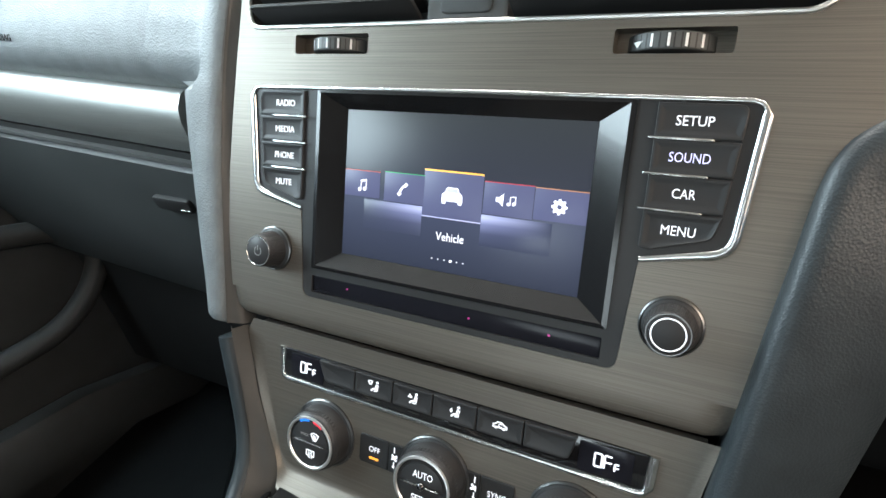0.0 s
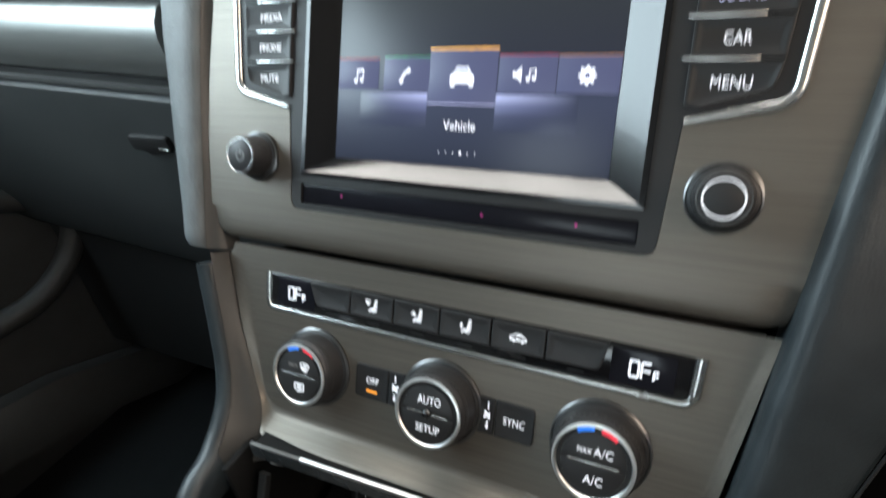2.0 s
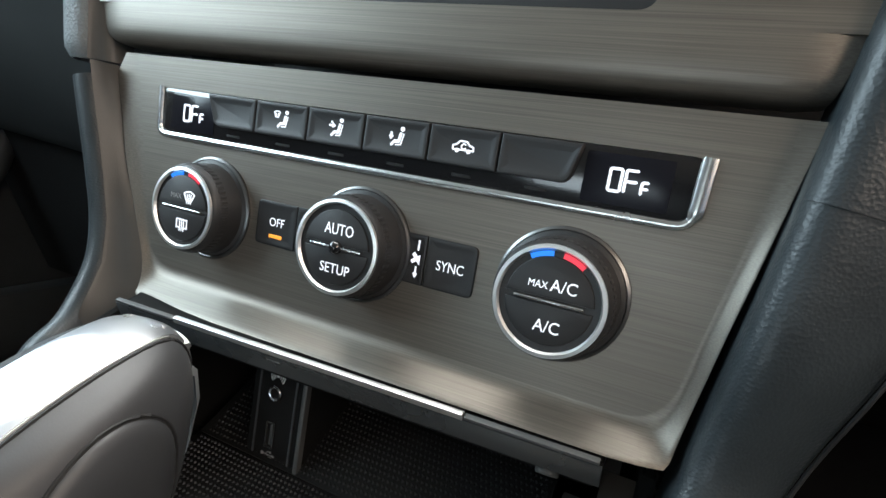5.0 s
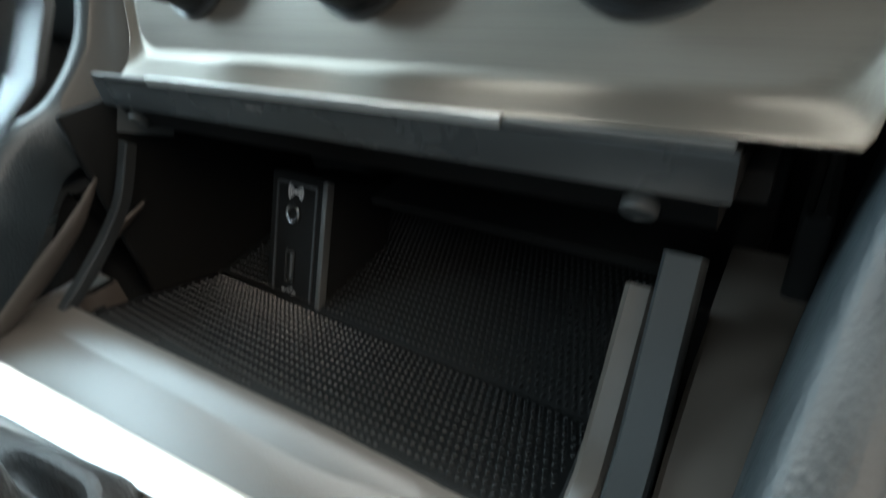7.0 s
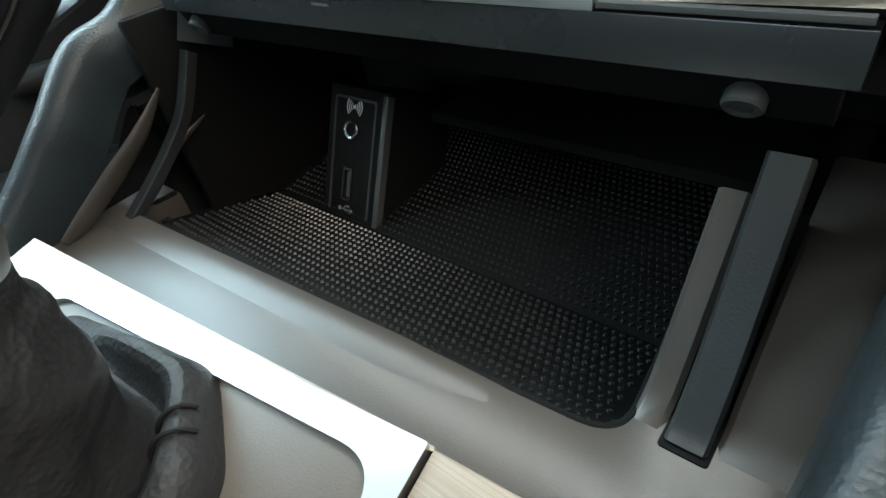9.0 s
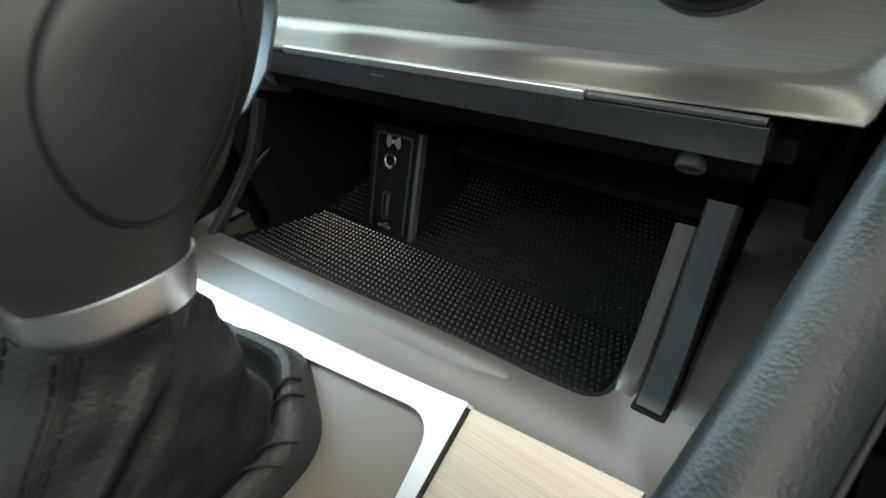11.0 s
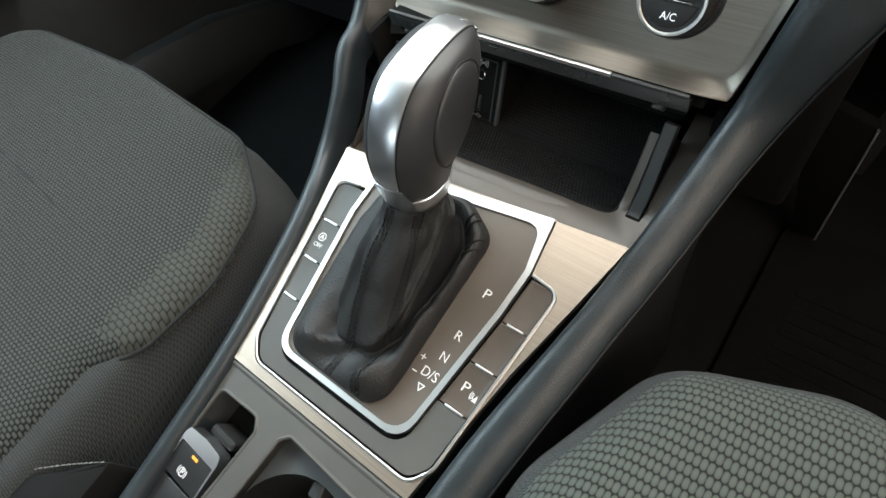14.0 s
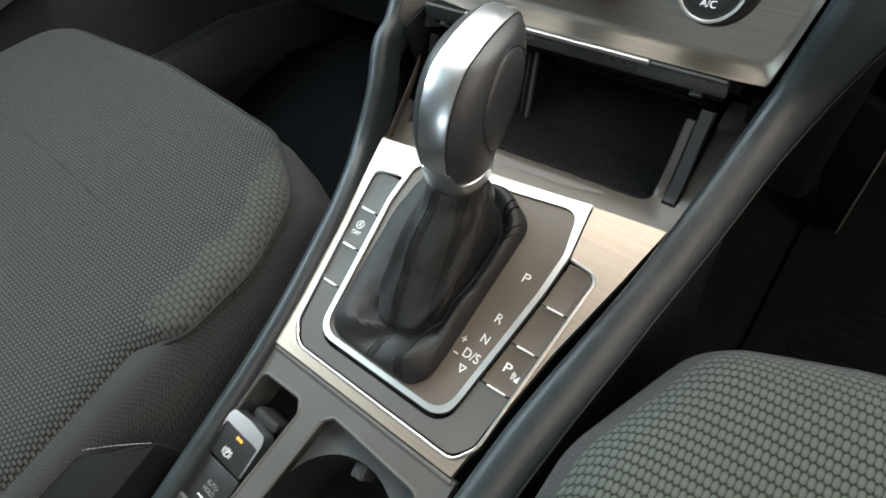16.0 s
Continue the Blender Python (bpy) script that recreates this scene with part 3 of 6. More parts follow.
    for u0, u1 in ((-56, -18.2), (16.6, 54)):
        part("floor_glow", prism(R, box2(u0, 122.5, u1, 138.8, 0), n - 0.02, n + 0.04, 0.01), GLOW_L if u0 < 0 else GLOW_R, s)


def screen_material():
    m, t, b = material("lit_screen", (0.008, 0.009, 0.012), 0.30, 0.0, 0.35)
    c = t.nodes.new("ShaderNodeTexCoord")
    g = t.nodes.new("ShaderNodeSeparateXYZ")
    t.links.new(c.outputs["Generated"], g.inputs[0])
    col = ramp(t, g.outputs[2], [(0.0, (0.030, 0.036, 0.060)), (0.40, (0.055, 0.065, 0.115)), (0.62, (0.030, 0.034, 0.050)), (1.0, (0.036, 0.042, 0.046))])
    t.links.new(col, b.inputs["Emission Color"])
    b.inputs["Emission Strength"].default_value = 0.8
    return m


def glow_material(name, flip):
    m, t, b = material(name, (0.008, 0.009, 0.012), 0.30, 0.0, 0.35)
    c = t.nodes.new("ShaderNodeTexCoord")
    g = t.nodes.new("ShaderNodeSeparateXYZ")
    t.links.new(c.outputs["Generated"], g.inputs[0])
    lo, hi = (0.0, 0.0, 0.0), (0.62, 0.66, 0.95)
    col = ramp(t, g.outputs[0], [(0.0, lo), (0.97, hi)] if not flip else [(0.03, hi), (1.0, lo)])
    fade = ramp(t, g.outputs[2], [(0.0, (0, 0, 0)), (0.4, (0.05, 0.05, 0.07)), (0.7, (0.30, 0.30, 0.38)), (0.9, (0.9, 0.9, 0.95)), (1.0, (0.8, 0.8, 0.9))])
    mx = t.nodes.new("ShaderNodeMix")
    mx.data_type, mx.blend_type = "RGBA", "MULTIPLY"
    mx.inputs["Factor"].default_value = 1.0
    t.links.new(col, mx.inputs[6])
    t.links.new(fade, mx.inputs[7])
    ad = t.nodes.new("ShaderNodeMix")
    ad.data_type, ad.blend_type = "RGBA", "ADD"
    ad.inputs["Factor"].default_value = 1.0
    t.links.new(mx.outputs[2], ad.inputs[6])
    ad.inputs[7].default_value = (0.050, 0.059, 0.104, 1)
    t.links.new(ad.outputs[2], b.inputs["Emission Color"])
    b.inputs["Emission Strength"].default_value = 0.8
    return m


SCREEN = screen_material()
GLOW_L, GLOW_R = glow_material("screen_glow_rising", False), glow_material("screen_glow_falling", True)
TILE = glowing("menu_tile_blue", (0.066, 0.071, 0.140), 0.9)
TILE_LIGHT = glowing("menu_glass", (0.45, 0.47, 0.62), 0.8)
SOFT_LINE = glowing("menu_line", (0.5, 0.5, 0.75), 0.7)
ICON = glowing("menu_white", (0.92, 0.93, 1.0), 0.9)


def digits(m, u, v, n, h, parent):
    """The display's three bar letters, the last one small, each bar lit on its own."""
    w, s = h * 0.52, h * 0.13

    def bar(bm, x0, y0, x1, y1):
        d = Vector((x1 - x0, y1 - y0)).normalized() * s * 0.5
        p = Vector((-d.y, d.x))
        a, b = Vector((x0, y0)) + d * 0.6, Vector((x1, y1)) - d * 0.6
        o = [(a + p), b + p, b + d, b - p, a - p, a - d]
        rings(bm, m, [([(u + q.x, v + q.y) for q in o], n), ([(u + q.x, v + q.y) for q in o], n + 0.1)])

    for x, letter, k in ((-w * 1.45, "0", 1.0), (-w * 0.1, "F", 1.0), (w * 1.3, "F", 0.55)):
        ww, hh, y = w * k, h * k, -h / 2
        bm = bmesh.new()
        bar(bm, x, y, x, y + hh)
        bar(bm, x, y + hh, x + ww, y + hh)
        if letter == "0":
            bar(bm, x + ww, y, x + ww, y + hh)
            bar(bm, x, y, x + ww, y)
        else:
            bar(bm, x, y + hh / 2, x + ww, y + hh / 2)
        part("display_digit", bm, LIT_DISPLAY, parent)


def build_climate():
    t = thing("climate_panel", at(S, 0, -8, 0), "brushed anthracite climate control panel with three round dials", "climate control")
    holes = [box2(-113.5, 17.2, 113.5, 38.2, 4.5)]
    # face plate: a flat field with a raised, rounded border that flares out at the foot
    field = fine(rounded([(-131.5, 51.5, 0), (-112, -42.5, 17), (116.5, -43.5, 17), (133.5, 51.5, 0)], 9), 9.0)
    part("face_plate", holed(S, field, holes, -5, 0), FASCIA, t)

    def border(u, v, f):
        side = table(((-43.5, 116.5), (51.5, 133.5)), v) if u > 0 else table(((-42.5, 112), (51.5, 131.5)), v)
        x, y = abs(u) / side, max(0.0, (-20 - v) / 23)
        m = max(x, y)
        foot = (y / m) ** 2.2 * (1 - 0.25 * table(((0, 0), (0.86, 0), (0.94, 0.35), (1.0, 1.0)), x / m if u > 0 else 0.0))
        v1 = -20 - (35.0 - 0.016 * u) * y / m if y > 0 else v
        u1 = math.copysign(x / m, u) * (half_width(v1) if u > 0 else left_width(v1))
        if v > 51:
            u1, v1 = u * 1.06, 51.5
        h = table(((0, 0), (0.12, 0.15), (0.3, 1.4), (0.5, 4.6), (0.75, 9.4), (0.93, 13.0), (0.98, 13.4), (1.0, 12.2), (1.05, 5.0)), f)
        h *= 11.4 / 13.4
        ease = max(0.0, min(1.0, (48 - v) / 40))
        return (u + (u1 - u) * min(1.0, f), v + (v1 - v) * min(1.02, f)), h * (0.22 * ease + (1 - 0.22 * ease) * foot * foot)

    bm = bmesh.new()
    rows = [[bm.verts.new(at(S, *p, n)) for p, n in (border(u, v, f) for u, v in field)] for f in (0, 0.12, 0.22, 0.3, 0.4, 0.5, 0.62, 0.75, 0.85, 0.93, 0.98, 1.0, 1.05)]
    for a, b in zip(rows, rows[1:]):
        for i in range(len(field)):
            bm.faces.new((a[i - 1], a[i], b[i], b[i - 1]))
    part("raised_border", bm, FASCIA, t)
    # display strip
    base = part("display_strip", prism(S, box2(-112.5, 18.2, 112.5, 38.0, 4), -6, 0.6, 0.5), PIANO, t, "glossy black display strip")
    line = rounded([(-113, 38.5, 0), (-112.4, 17.6, 5), (112.4, 17.6, 6), (113.4, 38.3, 0)], 6)
    wid = [2.4 if (v > 21 and u > 0) else 1.5 for u, v in line]
    part("chrome_trim", tube([at(S, u, v, 0.7) for u, v in line], wid, 10, flat=0.6, up=S.to_3x3() @ Vector((0, 0, 1))), SATIN, t, "satin chrome trim")
    for u in (-92.5, 91.8):
        win = part("display_window", prism(S, box2(u - 13, 20.5, u + 13, 36, 1), 0.6, 0.75, 0.05), GLASS_DARK, base)
        digits(S, u, 28.2, 0.8, 6.8, win)
    cuts = (-81.5, -54.3, -28, -2, 24.7, 50.8, 78)
    sitter = [("c", 3.3, 4.3, 1.15), ("s", 1.5, [(2.7, 2.2), (1.9, -1.6)]), ("s", 1.5, [(1.9, -1.6), (-0.4, -1.8)]), ("s", 1.3, [(-0.4, -1.8), (-2.0, -3.5)]), ("s", 0.6, [(4.3, 2.0), (3.2, -3.1), (0.4, -3.4)])]
    fan = [("s", 1.1, [(-3.6, 1.4), (-1.8, 1.4)]), ("p", [(-1.9, 2.8), (0.2, 1.4), (-1.9, 0.0)]), ("c", -2.4, 3.0, 0.6)]
    arrow_up = [("s", 0.6, arc_pts(-3.2, 1.2, 3.4, 55, 125, 8) + [(-4.0, 1.4), (-2.4, 1.4), (-1.25, 3.98)]), ("s", 0.5, [(-3.8, 2.2), (-3.9, 3.4)]), ("s", 0.5, [(-2.6, 2.2), (-2.5, 3.4)])]
    recirc = [("s", 0.8, [(-5.0, -1.2), (-5.0, 0.6), (-3.4, 1.0), (-1.8, 2.7), (1.6, 2.7), (3.4, 1.0), (5.2, 0.4), (5.2, -1.2), (-5.0, -1.2)]), ("c", -2.8, -1.6, 1.0), ("c", 3.0, -1.6, 1.0), ("s", 0.6, arc_pts(0.4, 0.4, 1.2, 40, 320, 8))]
    down = [("s", 1.1, [(-2.6, 2.2), (-2.6, 0.6)]), ("p", [(-4.0, 0.8), (-1.2, 0.8), (-2.6, -1.2)])]
    icons = (None, arrow_up + sitter, fan + sitter, down + sitter, recirc, None)
    for i in range(6):
        a, b = cuts[i] + 0.3, cuts[i + 1] - 0.3
        o = rounded([(a + (5 if i == 0 else 0), 24.6, 4 if i == 0 else 0.3), (b - (3 if i == 5 else 0), 24.6, 4 if i == 5 else 0.3), (b, 37.6, 0.3), (a, 37.6, 0.3)], 4)
        key = part("key", dished(S, o, 0.2, 3.6, 0.6, 0.7), BUTTON, t)
        part("slot_mark", prism(S, box2((a + b) / 2 - 3.6, 21.0, (a + b) / 2 + 3.6, 22.0), 0.55, 0.7, 0.02), PAINT_DARK, key)
        if icons[i]:
            part("icon", glyph(S, (a + b) / 2, 31.0, 2.9, icons[i], 0.74, 0.15), LIT, key)
    # small keys beside the middle dial
    for a, b, c in ((-50, -29.6, "off"), (-29.3, -20, "fan"), (20, 29.4, "fan"), (29.8, 49, "sync")):
        r0, r1 = (2.2, 0.4) if c == "off" else (0.4, 2.2) if c == "sync" else (0.4, 0.4)
        o = rounded([(a, -20, r0), (b, -20, r1), (b, -1.6, r1), (a, -1.6, r0)], 3)
        key = part("side_key", dished(S, o, -2, 0.9, 0.5, 0.5), BUTTON, t)
        if c == "off":
            part("lettering", writing(S, -39.5, -10.0, 0.45, "OFF", 7.6, 3.5, 0.12), LIT, key)
            part("amber_lamp", prism(S, box2(-43, -16.6, -36.4, -15.2, 0.3), 0.4, 0.6, 0.1), LIT_AMBER, key)
        elif c == "sync":
            part("lettering", writing(S, 39.3, -11.0, 0.45, "SYNC", 10.6, 3.6, 0.12), LIT, key)
        else:
            u = (a + b) / 2 + (1.4 if a > 0 else -1.0)
            part("fan_icon", glyph(S, u, -10.5, 0.5, [("s", 0.7, [(0, 3.4), (0, 7.2)]), ("s", 0.7, [(0, -3.2), (0, -6.4)]), ("p", [(-1.1, -5.6), (1.1, -5.6), (0, -7.6)]), ("s", 1.5, [(-1.9, -1.2), (1.9, 1.2)]), ("s", 1.5, [(-1.5, 1.6), (1.5, -1.6)])], 0.95, 0.12), LIT, key)
    # dials
    for u, kind in ((-76.6, "l"), (1.0, "m"), (78.6, "r")):
        v, R = -10.6, 17.0 if kind != "l" else 16.6
        d = part("dial", lathe(S, u, v, [(22.2, -0.2), (21.8, 0.8), (20.2, 1.6), (19.3, 2.0), (18.4, 13.8), (R + 0.6, 15.2), (R - 0.2, 15.4)], 72, cap=False), BUTTON, t, "black dial with chrome ring and lit signs")
        part("base_ring", lathe(S, u, v, [(22.0, 0.1), (22.1, 1.0), (21.2, 1.5), (20.6, 1.2)], 72, cap=False), DARK_METAL, d)
        part("face_ring", lathe(S, u, v, [(R + 0.4, 15.0), (R + 0.3, 16.2), (R - 0.9, 16.4), (R - 1.5, 15.4)], 72, cap=False), CHROME, d, "chrome ring")
        for j in range(54):
            a = 2 * math.pi * j / 54
            for row in range(2):
                part("rib", prism(S @ Matrix.Translation((u * MM, v * MM, 0)) @ Matrix.Rotation(a + row * 0.058, 4, "Z") @ Matrix.Translation((18.55 * MM, 0, (6.6 + row * 4.0) * MM)) @ Matrix.Rotation(radians(88), 4, "Y"), box2(-1.7, -0.62, 1.7, 0.62), -0.3, 0.35, 0.2), BUTTON, d)
        face = part("face", lathe(S, u, v, [(R - 1.2, 15.0), (R - 1.6, 15.0), (0.3, 15.0)], 56), BUTTON, d)
        for half in (1, -1):
            o = arc_pts(0, 0, 13.6, 4 if half > 0 else -4, 176 if half > 0 else -176, 20)
            part("half_key", prism(S, [(u + x, v + y) for x, y in o], 14.8, 15.7, 0.5), BUTTON, face)
        part("divider", prism(S, box2(u - 10.8, v - 0.5, u + 10.8, v + 0.5, 0.4), 15.2, 16.4, 0.3), SATIN, face, "thin chrome divider")
        if kind == "m":
            part("sensor_dome", lathe(S, u, v, [(2.6, 15.2), (2.4, 16.8), (1.4, 17.8), (0.2, 18.0)], 24), PIANO, face)
            part("lettering", writing(S, u + 0.6, v + 6.6, 15.75, "AUTO", 12.2, 4.0, 0.12), LIT, face)
            part("lettering", writing(S, u + 0.8, v - 7.6, 15.75, "SETUP", 12.6, 3.6, 0.12), LIT, face)
        elif kind == "r":
            part("lettering", writing(S, u - 3.9, v + 4.7, 15.75, "MAX", 6.0, 2.2, 0.12), LIT, face)
            part("lettering", writing(S, u + 3.8, v + 5.2, 15.75, "A/C", 8.0, 3.7, 0.12), LIT, face)
            part("lettering", writing(S, u + 0.8, v - 7.6, 15.75, "A/C", 8.0, 3.7, 0.12), LIT, face)
        else:
            part("lettering", writing(S, u - 3.4, v + 4.9, 15.75, "MAX", 6.0, 2.0, 0.12), PAINT_GREY, face)
            screen_icon = [("s", 0.7, arc_pts(0, -2.4, 5.0, 48, 132, 8) + [(-1.7, -1.8), (1.7, -1.8), (3.34, 1.32)]), ("s", 0.55, [(-1.2, -3.2), (-1.2, 1.2)]), ("s", 0.55, [(0, -3.2), (0, 1.4)]), ("s", 0.55, [(1.2, -3.2), (1.2, 1.2)])]
            part("icon", glyph(S, u + 4.0, v + 5.2, 15.75, screen_icon, 0.85, 0.12), LIT, face)
            rear = [("s", 0.7, [(-1.8, -1.6), (-3.4, -1.6), (-3.4, 2.4), (3.4, 2.4), (3.4, -1.6), (1.8, -1.6)]), ("s", 0.6, [(-1.2, -3.2), (-1.2, 1.6)]), ("s", 0.6, [(0.1, -3.2), (0.1, 1.6)]), ("s", 0.6, [(1.4, -3.2), (1.4, 1.6)])]
            part("icon", glyph(S, u + 1.0, v - 6.6, 15.75, rear, 0.85, 0.12), LIT, face)
        if kind != "m":
            for a0, a1, mt in ((94, 122, LIT_BLUE), (54, 82, LIT_RED)):
                o = arc_pts(u, v, 15.3, a0, a1, 8) + arc_pts(u, v, 13.7, a1, a0, 8)
                part("temperature_mark", prism(S, o, 15.0, 15.5, 0.1), mt, face)


def build_compartment():
    t = thing("storage_tray", low(0, 0.10, 0.50), "open storage tray with rubber mat, sockets and raised lid", "storage tray")
    # sill round the tray's mouth, open at the back
    mouth = rounded([(-106, 74, 0), (-106, 56, 7), (89, 68, 9), (86, 104, 0)], 5)
    outer = [(131, 104), (132, 92), (131, 62), (117, 41), (-122, 20), (-126, 74)]
    part("sill", prism(W2, outer + mouth, 520, 535.5, 2.2), SILL, t, "warm grey plastic sill")
    # raised shoulder along the mouth, rolling down towards the gear plate
    shoulder = [(low(x, y, 0.5350), (0.061, -0.998, 0), (0, 0, 1)) for x, y in ((-0.118, 0.0545), (-0.06, 0.0580), (0.0, 0.0617), (0.03, 0.0636))] + [(low(x, y, z), (0.061, -0.998, 0), (0, 0, 1)) for x, y, z in ((0.060, 0.0654, 0.5346), (0.082, 0.0668, 0.5338), (0.100, 0.0680, 0.5326))]
    part("sill_shoulder", sweep(shoulder, [(-1.0, -4), (-0.6, 0.2), (0.4, 0.8), (6, 0.9), (10, 0.6), (13, 0.0), (15, -1.0)]), SILL, t)
    part("back_shelf", prism(W2, [(-28, 150), (112, 150), (112, 197), (-28, 197)], 545, 549, 1.2), TRAY_SHADE_BLACK, t)
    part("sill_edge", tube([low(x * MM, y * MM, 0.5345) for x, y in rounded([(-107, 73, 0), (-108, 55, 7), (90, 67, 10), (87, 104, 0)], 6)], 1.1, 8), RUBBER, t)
    # inner walls, near black so the tray's shade is in their colour
    part("back_wall", block(-126, 196, 440, 112, 204, 640, m=W2), TRAY_SHADE_BLACK, t)
    part("side_wall", block(-122, 88, 440, -117, 200, 598, m=W2), TRAY_SHADE_BLACK, t)
    part("side_wall", block(118, 128, 440, 124, 200, 586, m=W2), TRAY_SHADE_BLACK, t)
    part("floor", block(-130, 50, 440, 118, 200, 472, m=W2), TRAY_SHADE_BLACK, t)
    part("roof", prism(W2, [(-117, 122), (112, 122), (112, 200), (-117, 200)], 590, 597, 1), TRAY_SHADE_BLACK, t)
    # mat with studs: slopes down from the mouth, then lies flat to the back wall
    slope = math.atan2(41, 130)
    M = W2 @ frame_of((0, 0.056, 0.530), (1, 0, 0), (0, math.cos(slope), -math.sin(slope)), (0, math.sin(slope), math.cos(slope)))
    M2 = M @ Matrix.Translation((0, 61 * MM, 0)) @ Matrix.Rotation(slope + radians(4), 4, "X")
    mo = rounded([(-104, 61, 0), (-104, 1, 7), (86, 13, 9), (85, 61, 0)], 5)
    mat_ = part("mat", prism(M, mo, -6, 0, 0.6), RUBBER, t, "ribbed black rubber mat")
    part("mat_back", prism(M2, [(-104, 0), (85, 0), (84, 84), (-104, 84)], -6, 0, 0.3), RUBBER, mat_)
    part("mat_rim", tube([at(M, x, y, 0.2) for x, y in inset(mo, 1.2)[1:-1]], 1.3, 6), RUBBER, mat_)
    for name, frame_, rows, v0 in (("mat_studs", M, 17, 5.0), ("back_studs", M2, 23, 3.2)):
        bm = bmesh.new()
        for j in range(rows):
            for i in range(72):
                u, v = -99 + i * 2.62 + (j % 2) * 1.31, v0 + j * 3.3
                if (frame_ is M and v < 6 + (u + 99) * 0.065) or u > 82:
                    continue
                b0 = [(-1.05, 0), (0, -1.2), (1.05, 0), (0, 1.2)]
                base = [bm.verts.new(at(frame_, u + x, v + y, -0.1)) for x, y in b0]
                top = [bm.verts.new(at(frame_, u + x * 0.6, v + y * 0.6, 0.7)) for x, y in b0]
                for k in range(4):
                    bm.faces.new((base[k - 1], base[k], top[k], top[k - 1]))
                bm.faces.new(top)
        part(name, bm, STUD, mat_, "fine raised studs", kind="stuff")
    # lid, raised, with chrome edge and rubber stops
    skew = Matrix.Identity(4)
    skew[1][0], skew[2][0] = 0.04, -0.015
    L = W2 @ Matrix.Translation((0, -0.0024, 0.0009)) @ skew

    def across(*xs):
        return [(L @ Vector((x, 0, 0)), (0, 0.967, 0), (0, 0, 0.967)) for x in xs]

    # lid body near black: its top carries the shade of the gap above
    lid = part("lid", sweep(across(-0.108, 0.1070), [(109.4, 607), (109.3, 606), (109.6, 596.6), (110.6, 595.6), (122, 596.2), (190, 597.8), (190, 600), (111.6, 603.4), (110.2, 606.8)]), TRAY_SHADE_BLACK, t, "dark raised lid with chrome edge")
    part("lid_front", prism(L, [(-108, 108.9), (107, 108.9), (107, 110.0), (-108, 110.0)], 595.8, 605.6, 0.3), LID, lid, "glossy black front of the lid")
    part("lid_underside", sweep(across(-0.106, 0.1045), [(111.5, 597.0), (115.5, 586.0), (117, 585.0), (190, 586), (190, 597.8)]), TRAY_SHADE_BLACK, lid)
    for x0, x1, mt in ((-107, -72.6, HARD_LIGHT), (-72, 60.4, TRIM_SILVER), (61, 106, HARD_LIGHT)):
        part("lid_trim", prism(L, [(x0, 108.6), (x1, 108.6), (x1, 110.8), (x0, 110.8)], 605.7 if mt is TRIM_SILVER else 606.4, 608.2 if mt is TRIM_SILVER else 607.6, 0.3), mt, lid, "chrome edge strip")
    part("lid_scuff", prism(L, box2(-24, 108.9, -17, 110.4), 602, 603, 0.2), PAINT_GREY, lid)
    for x in (-97, 89.5):
        part("rubber_stop", lathe(L @ frame_of((x * MM, 0.1130, 0.5885), (1, 0, 0), (0, 0.62, -0.78), (0, -0.78, -0.62)), 0, 0, [(4.1, -3), (4.1, 0.2), (3.6, 0.8), (2.8, 0.8), (2.2, 0.3), (0.3, 0.3)], 24), HARD_LIGHT, lid, "round grey rubber stop")
    # lid arms
    up = Vector((0, -0.79, 0.61))
    right = [(0.1008, 0.0710, 0.5366), (0.1008, 0.0760, 0.5385), (0.1008, 0.0860, 0.5480), (0.1004, 0.0985, 0.5640), (0.1000, 0.1120, 0.5810)]
    arm = [(-4.1, -7), (-4.1, -0.9), (-3.4, 0), (3.4, 0), (4.1, -0.9), (4.1, -7)]
    part("lid_arm", sweep([(low(*p), (1, 0, 0), up) for p in smooth_line(right, 4)], arm), LID_ARM, t, "dark plastic lid arm")
    # flat black plate on the sill, painted shade of the arm's gap
    part("arm_slot_shade", prism(W2, box2(95.9, 69.6, 105.8, 92, 1.0), 524, 535.9, 0.2), TRAY_SHADE_BLACK, t)
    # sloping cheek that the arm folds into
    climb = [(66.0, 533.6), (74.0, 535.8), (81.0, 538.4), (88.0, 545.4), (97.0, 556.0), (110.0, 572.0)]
    for x0, x1, x2, deep, mt in ((89.0, 95.9, 95.9, 0.0, SILL), (95.7, 106.0, 106.0, 6.0, TRAY_SHADE_BLACK), (105.8, 130.0, 142.0, 0.0, SILL)):
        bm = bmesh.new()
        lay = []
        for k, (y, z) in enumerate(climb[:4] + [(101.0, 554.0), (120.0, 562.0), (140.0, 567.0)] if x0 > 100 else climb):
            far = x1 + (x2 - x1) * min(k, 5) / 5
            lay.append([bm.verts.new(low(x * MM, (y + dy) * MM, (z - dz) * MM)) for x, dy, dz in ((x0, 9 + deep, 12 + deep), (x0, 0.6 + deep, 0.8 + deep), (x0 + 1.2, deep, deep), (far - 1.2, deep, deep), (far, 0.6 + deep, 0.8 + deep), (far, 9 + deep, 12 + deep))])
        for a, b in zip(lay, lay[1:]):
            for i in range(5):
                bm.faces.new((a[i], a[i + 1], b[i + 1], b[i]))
        part("side_cheek", bm, mt, t, "warm grey plastic cheek" if mt is SILL else "recess coloured as dark shade")
    left = [(-0.106, 0.044, 0.531), (-0.106, 0.064, 0.544), (-0.106, 0.080, 0.556), (-0.106, 0.090, 0.566), (-0.106, 0.101, 0.584)]
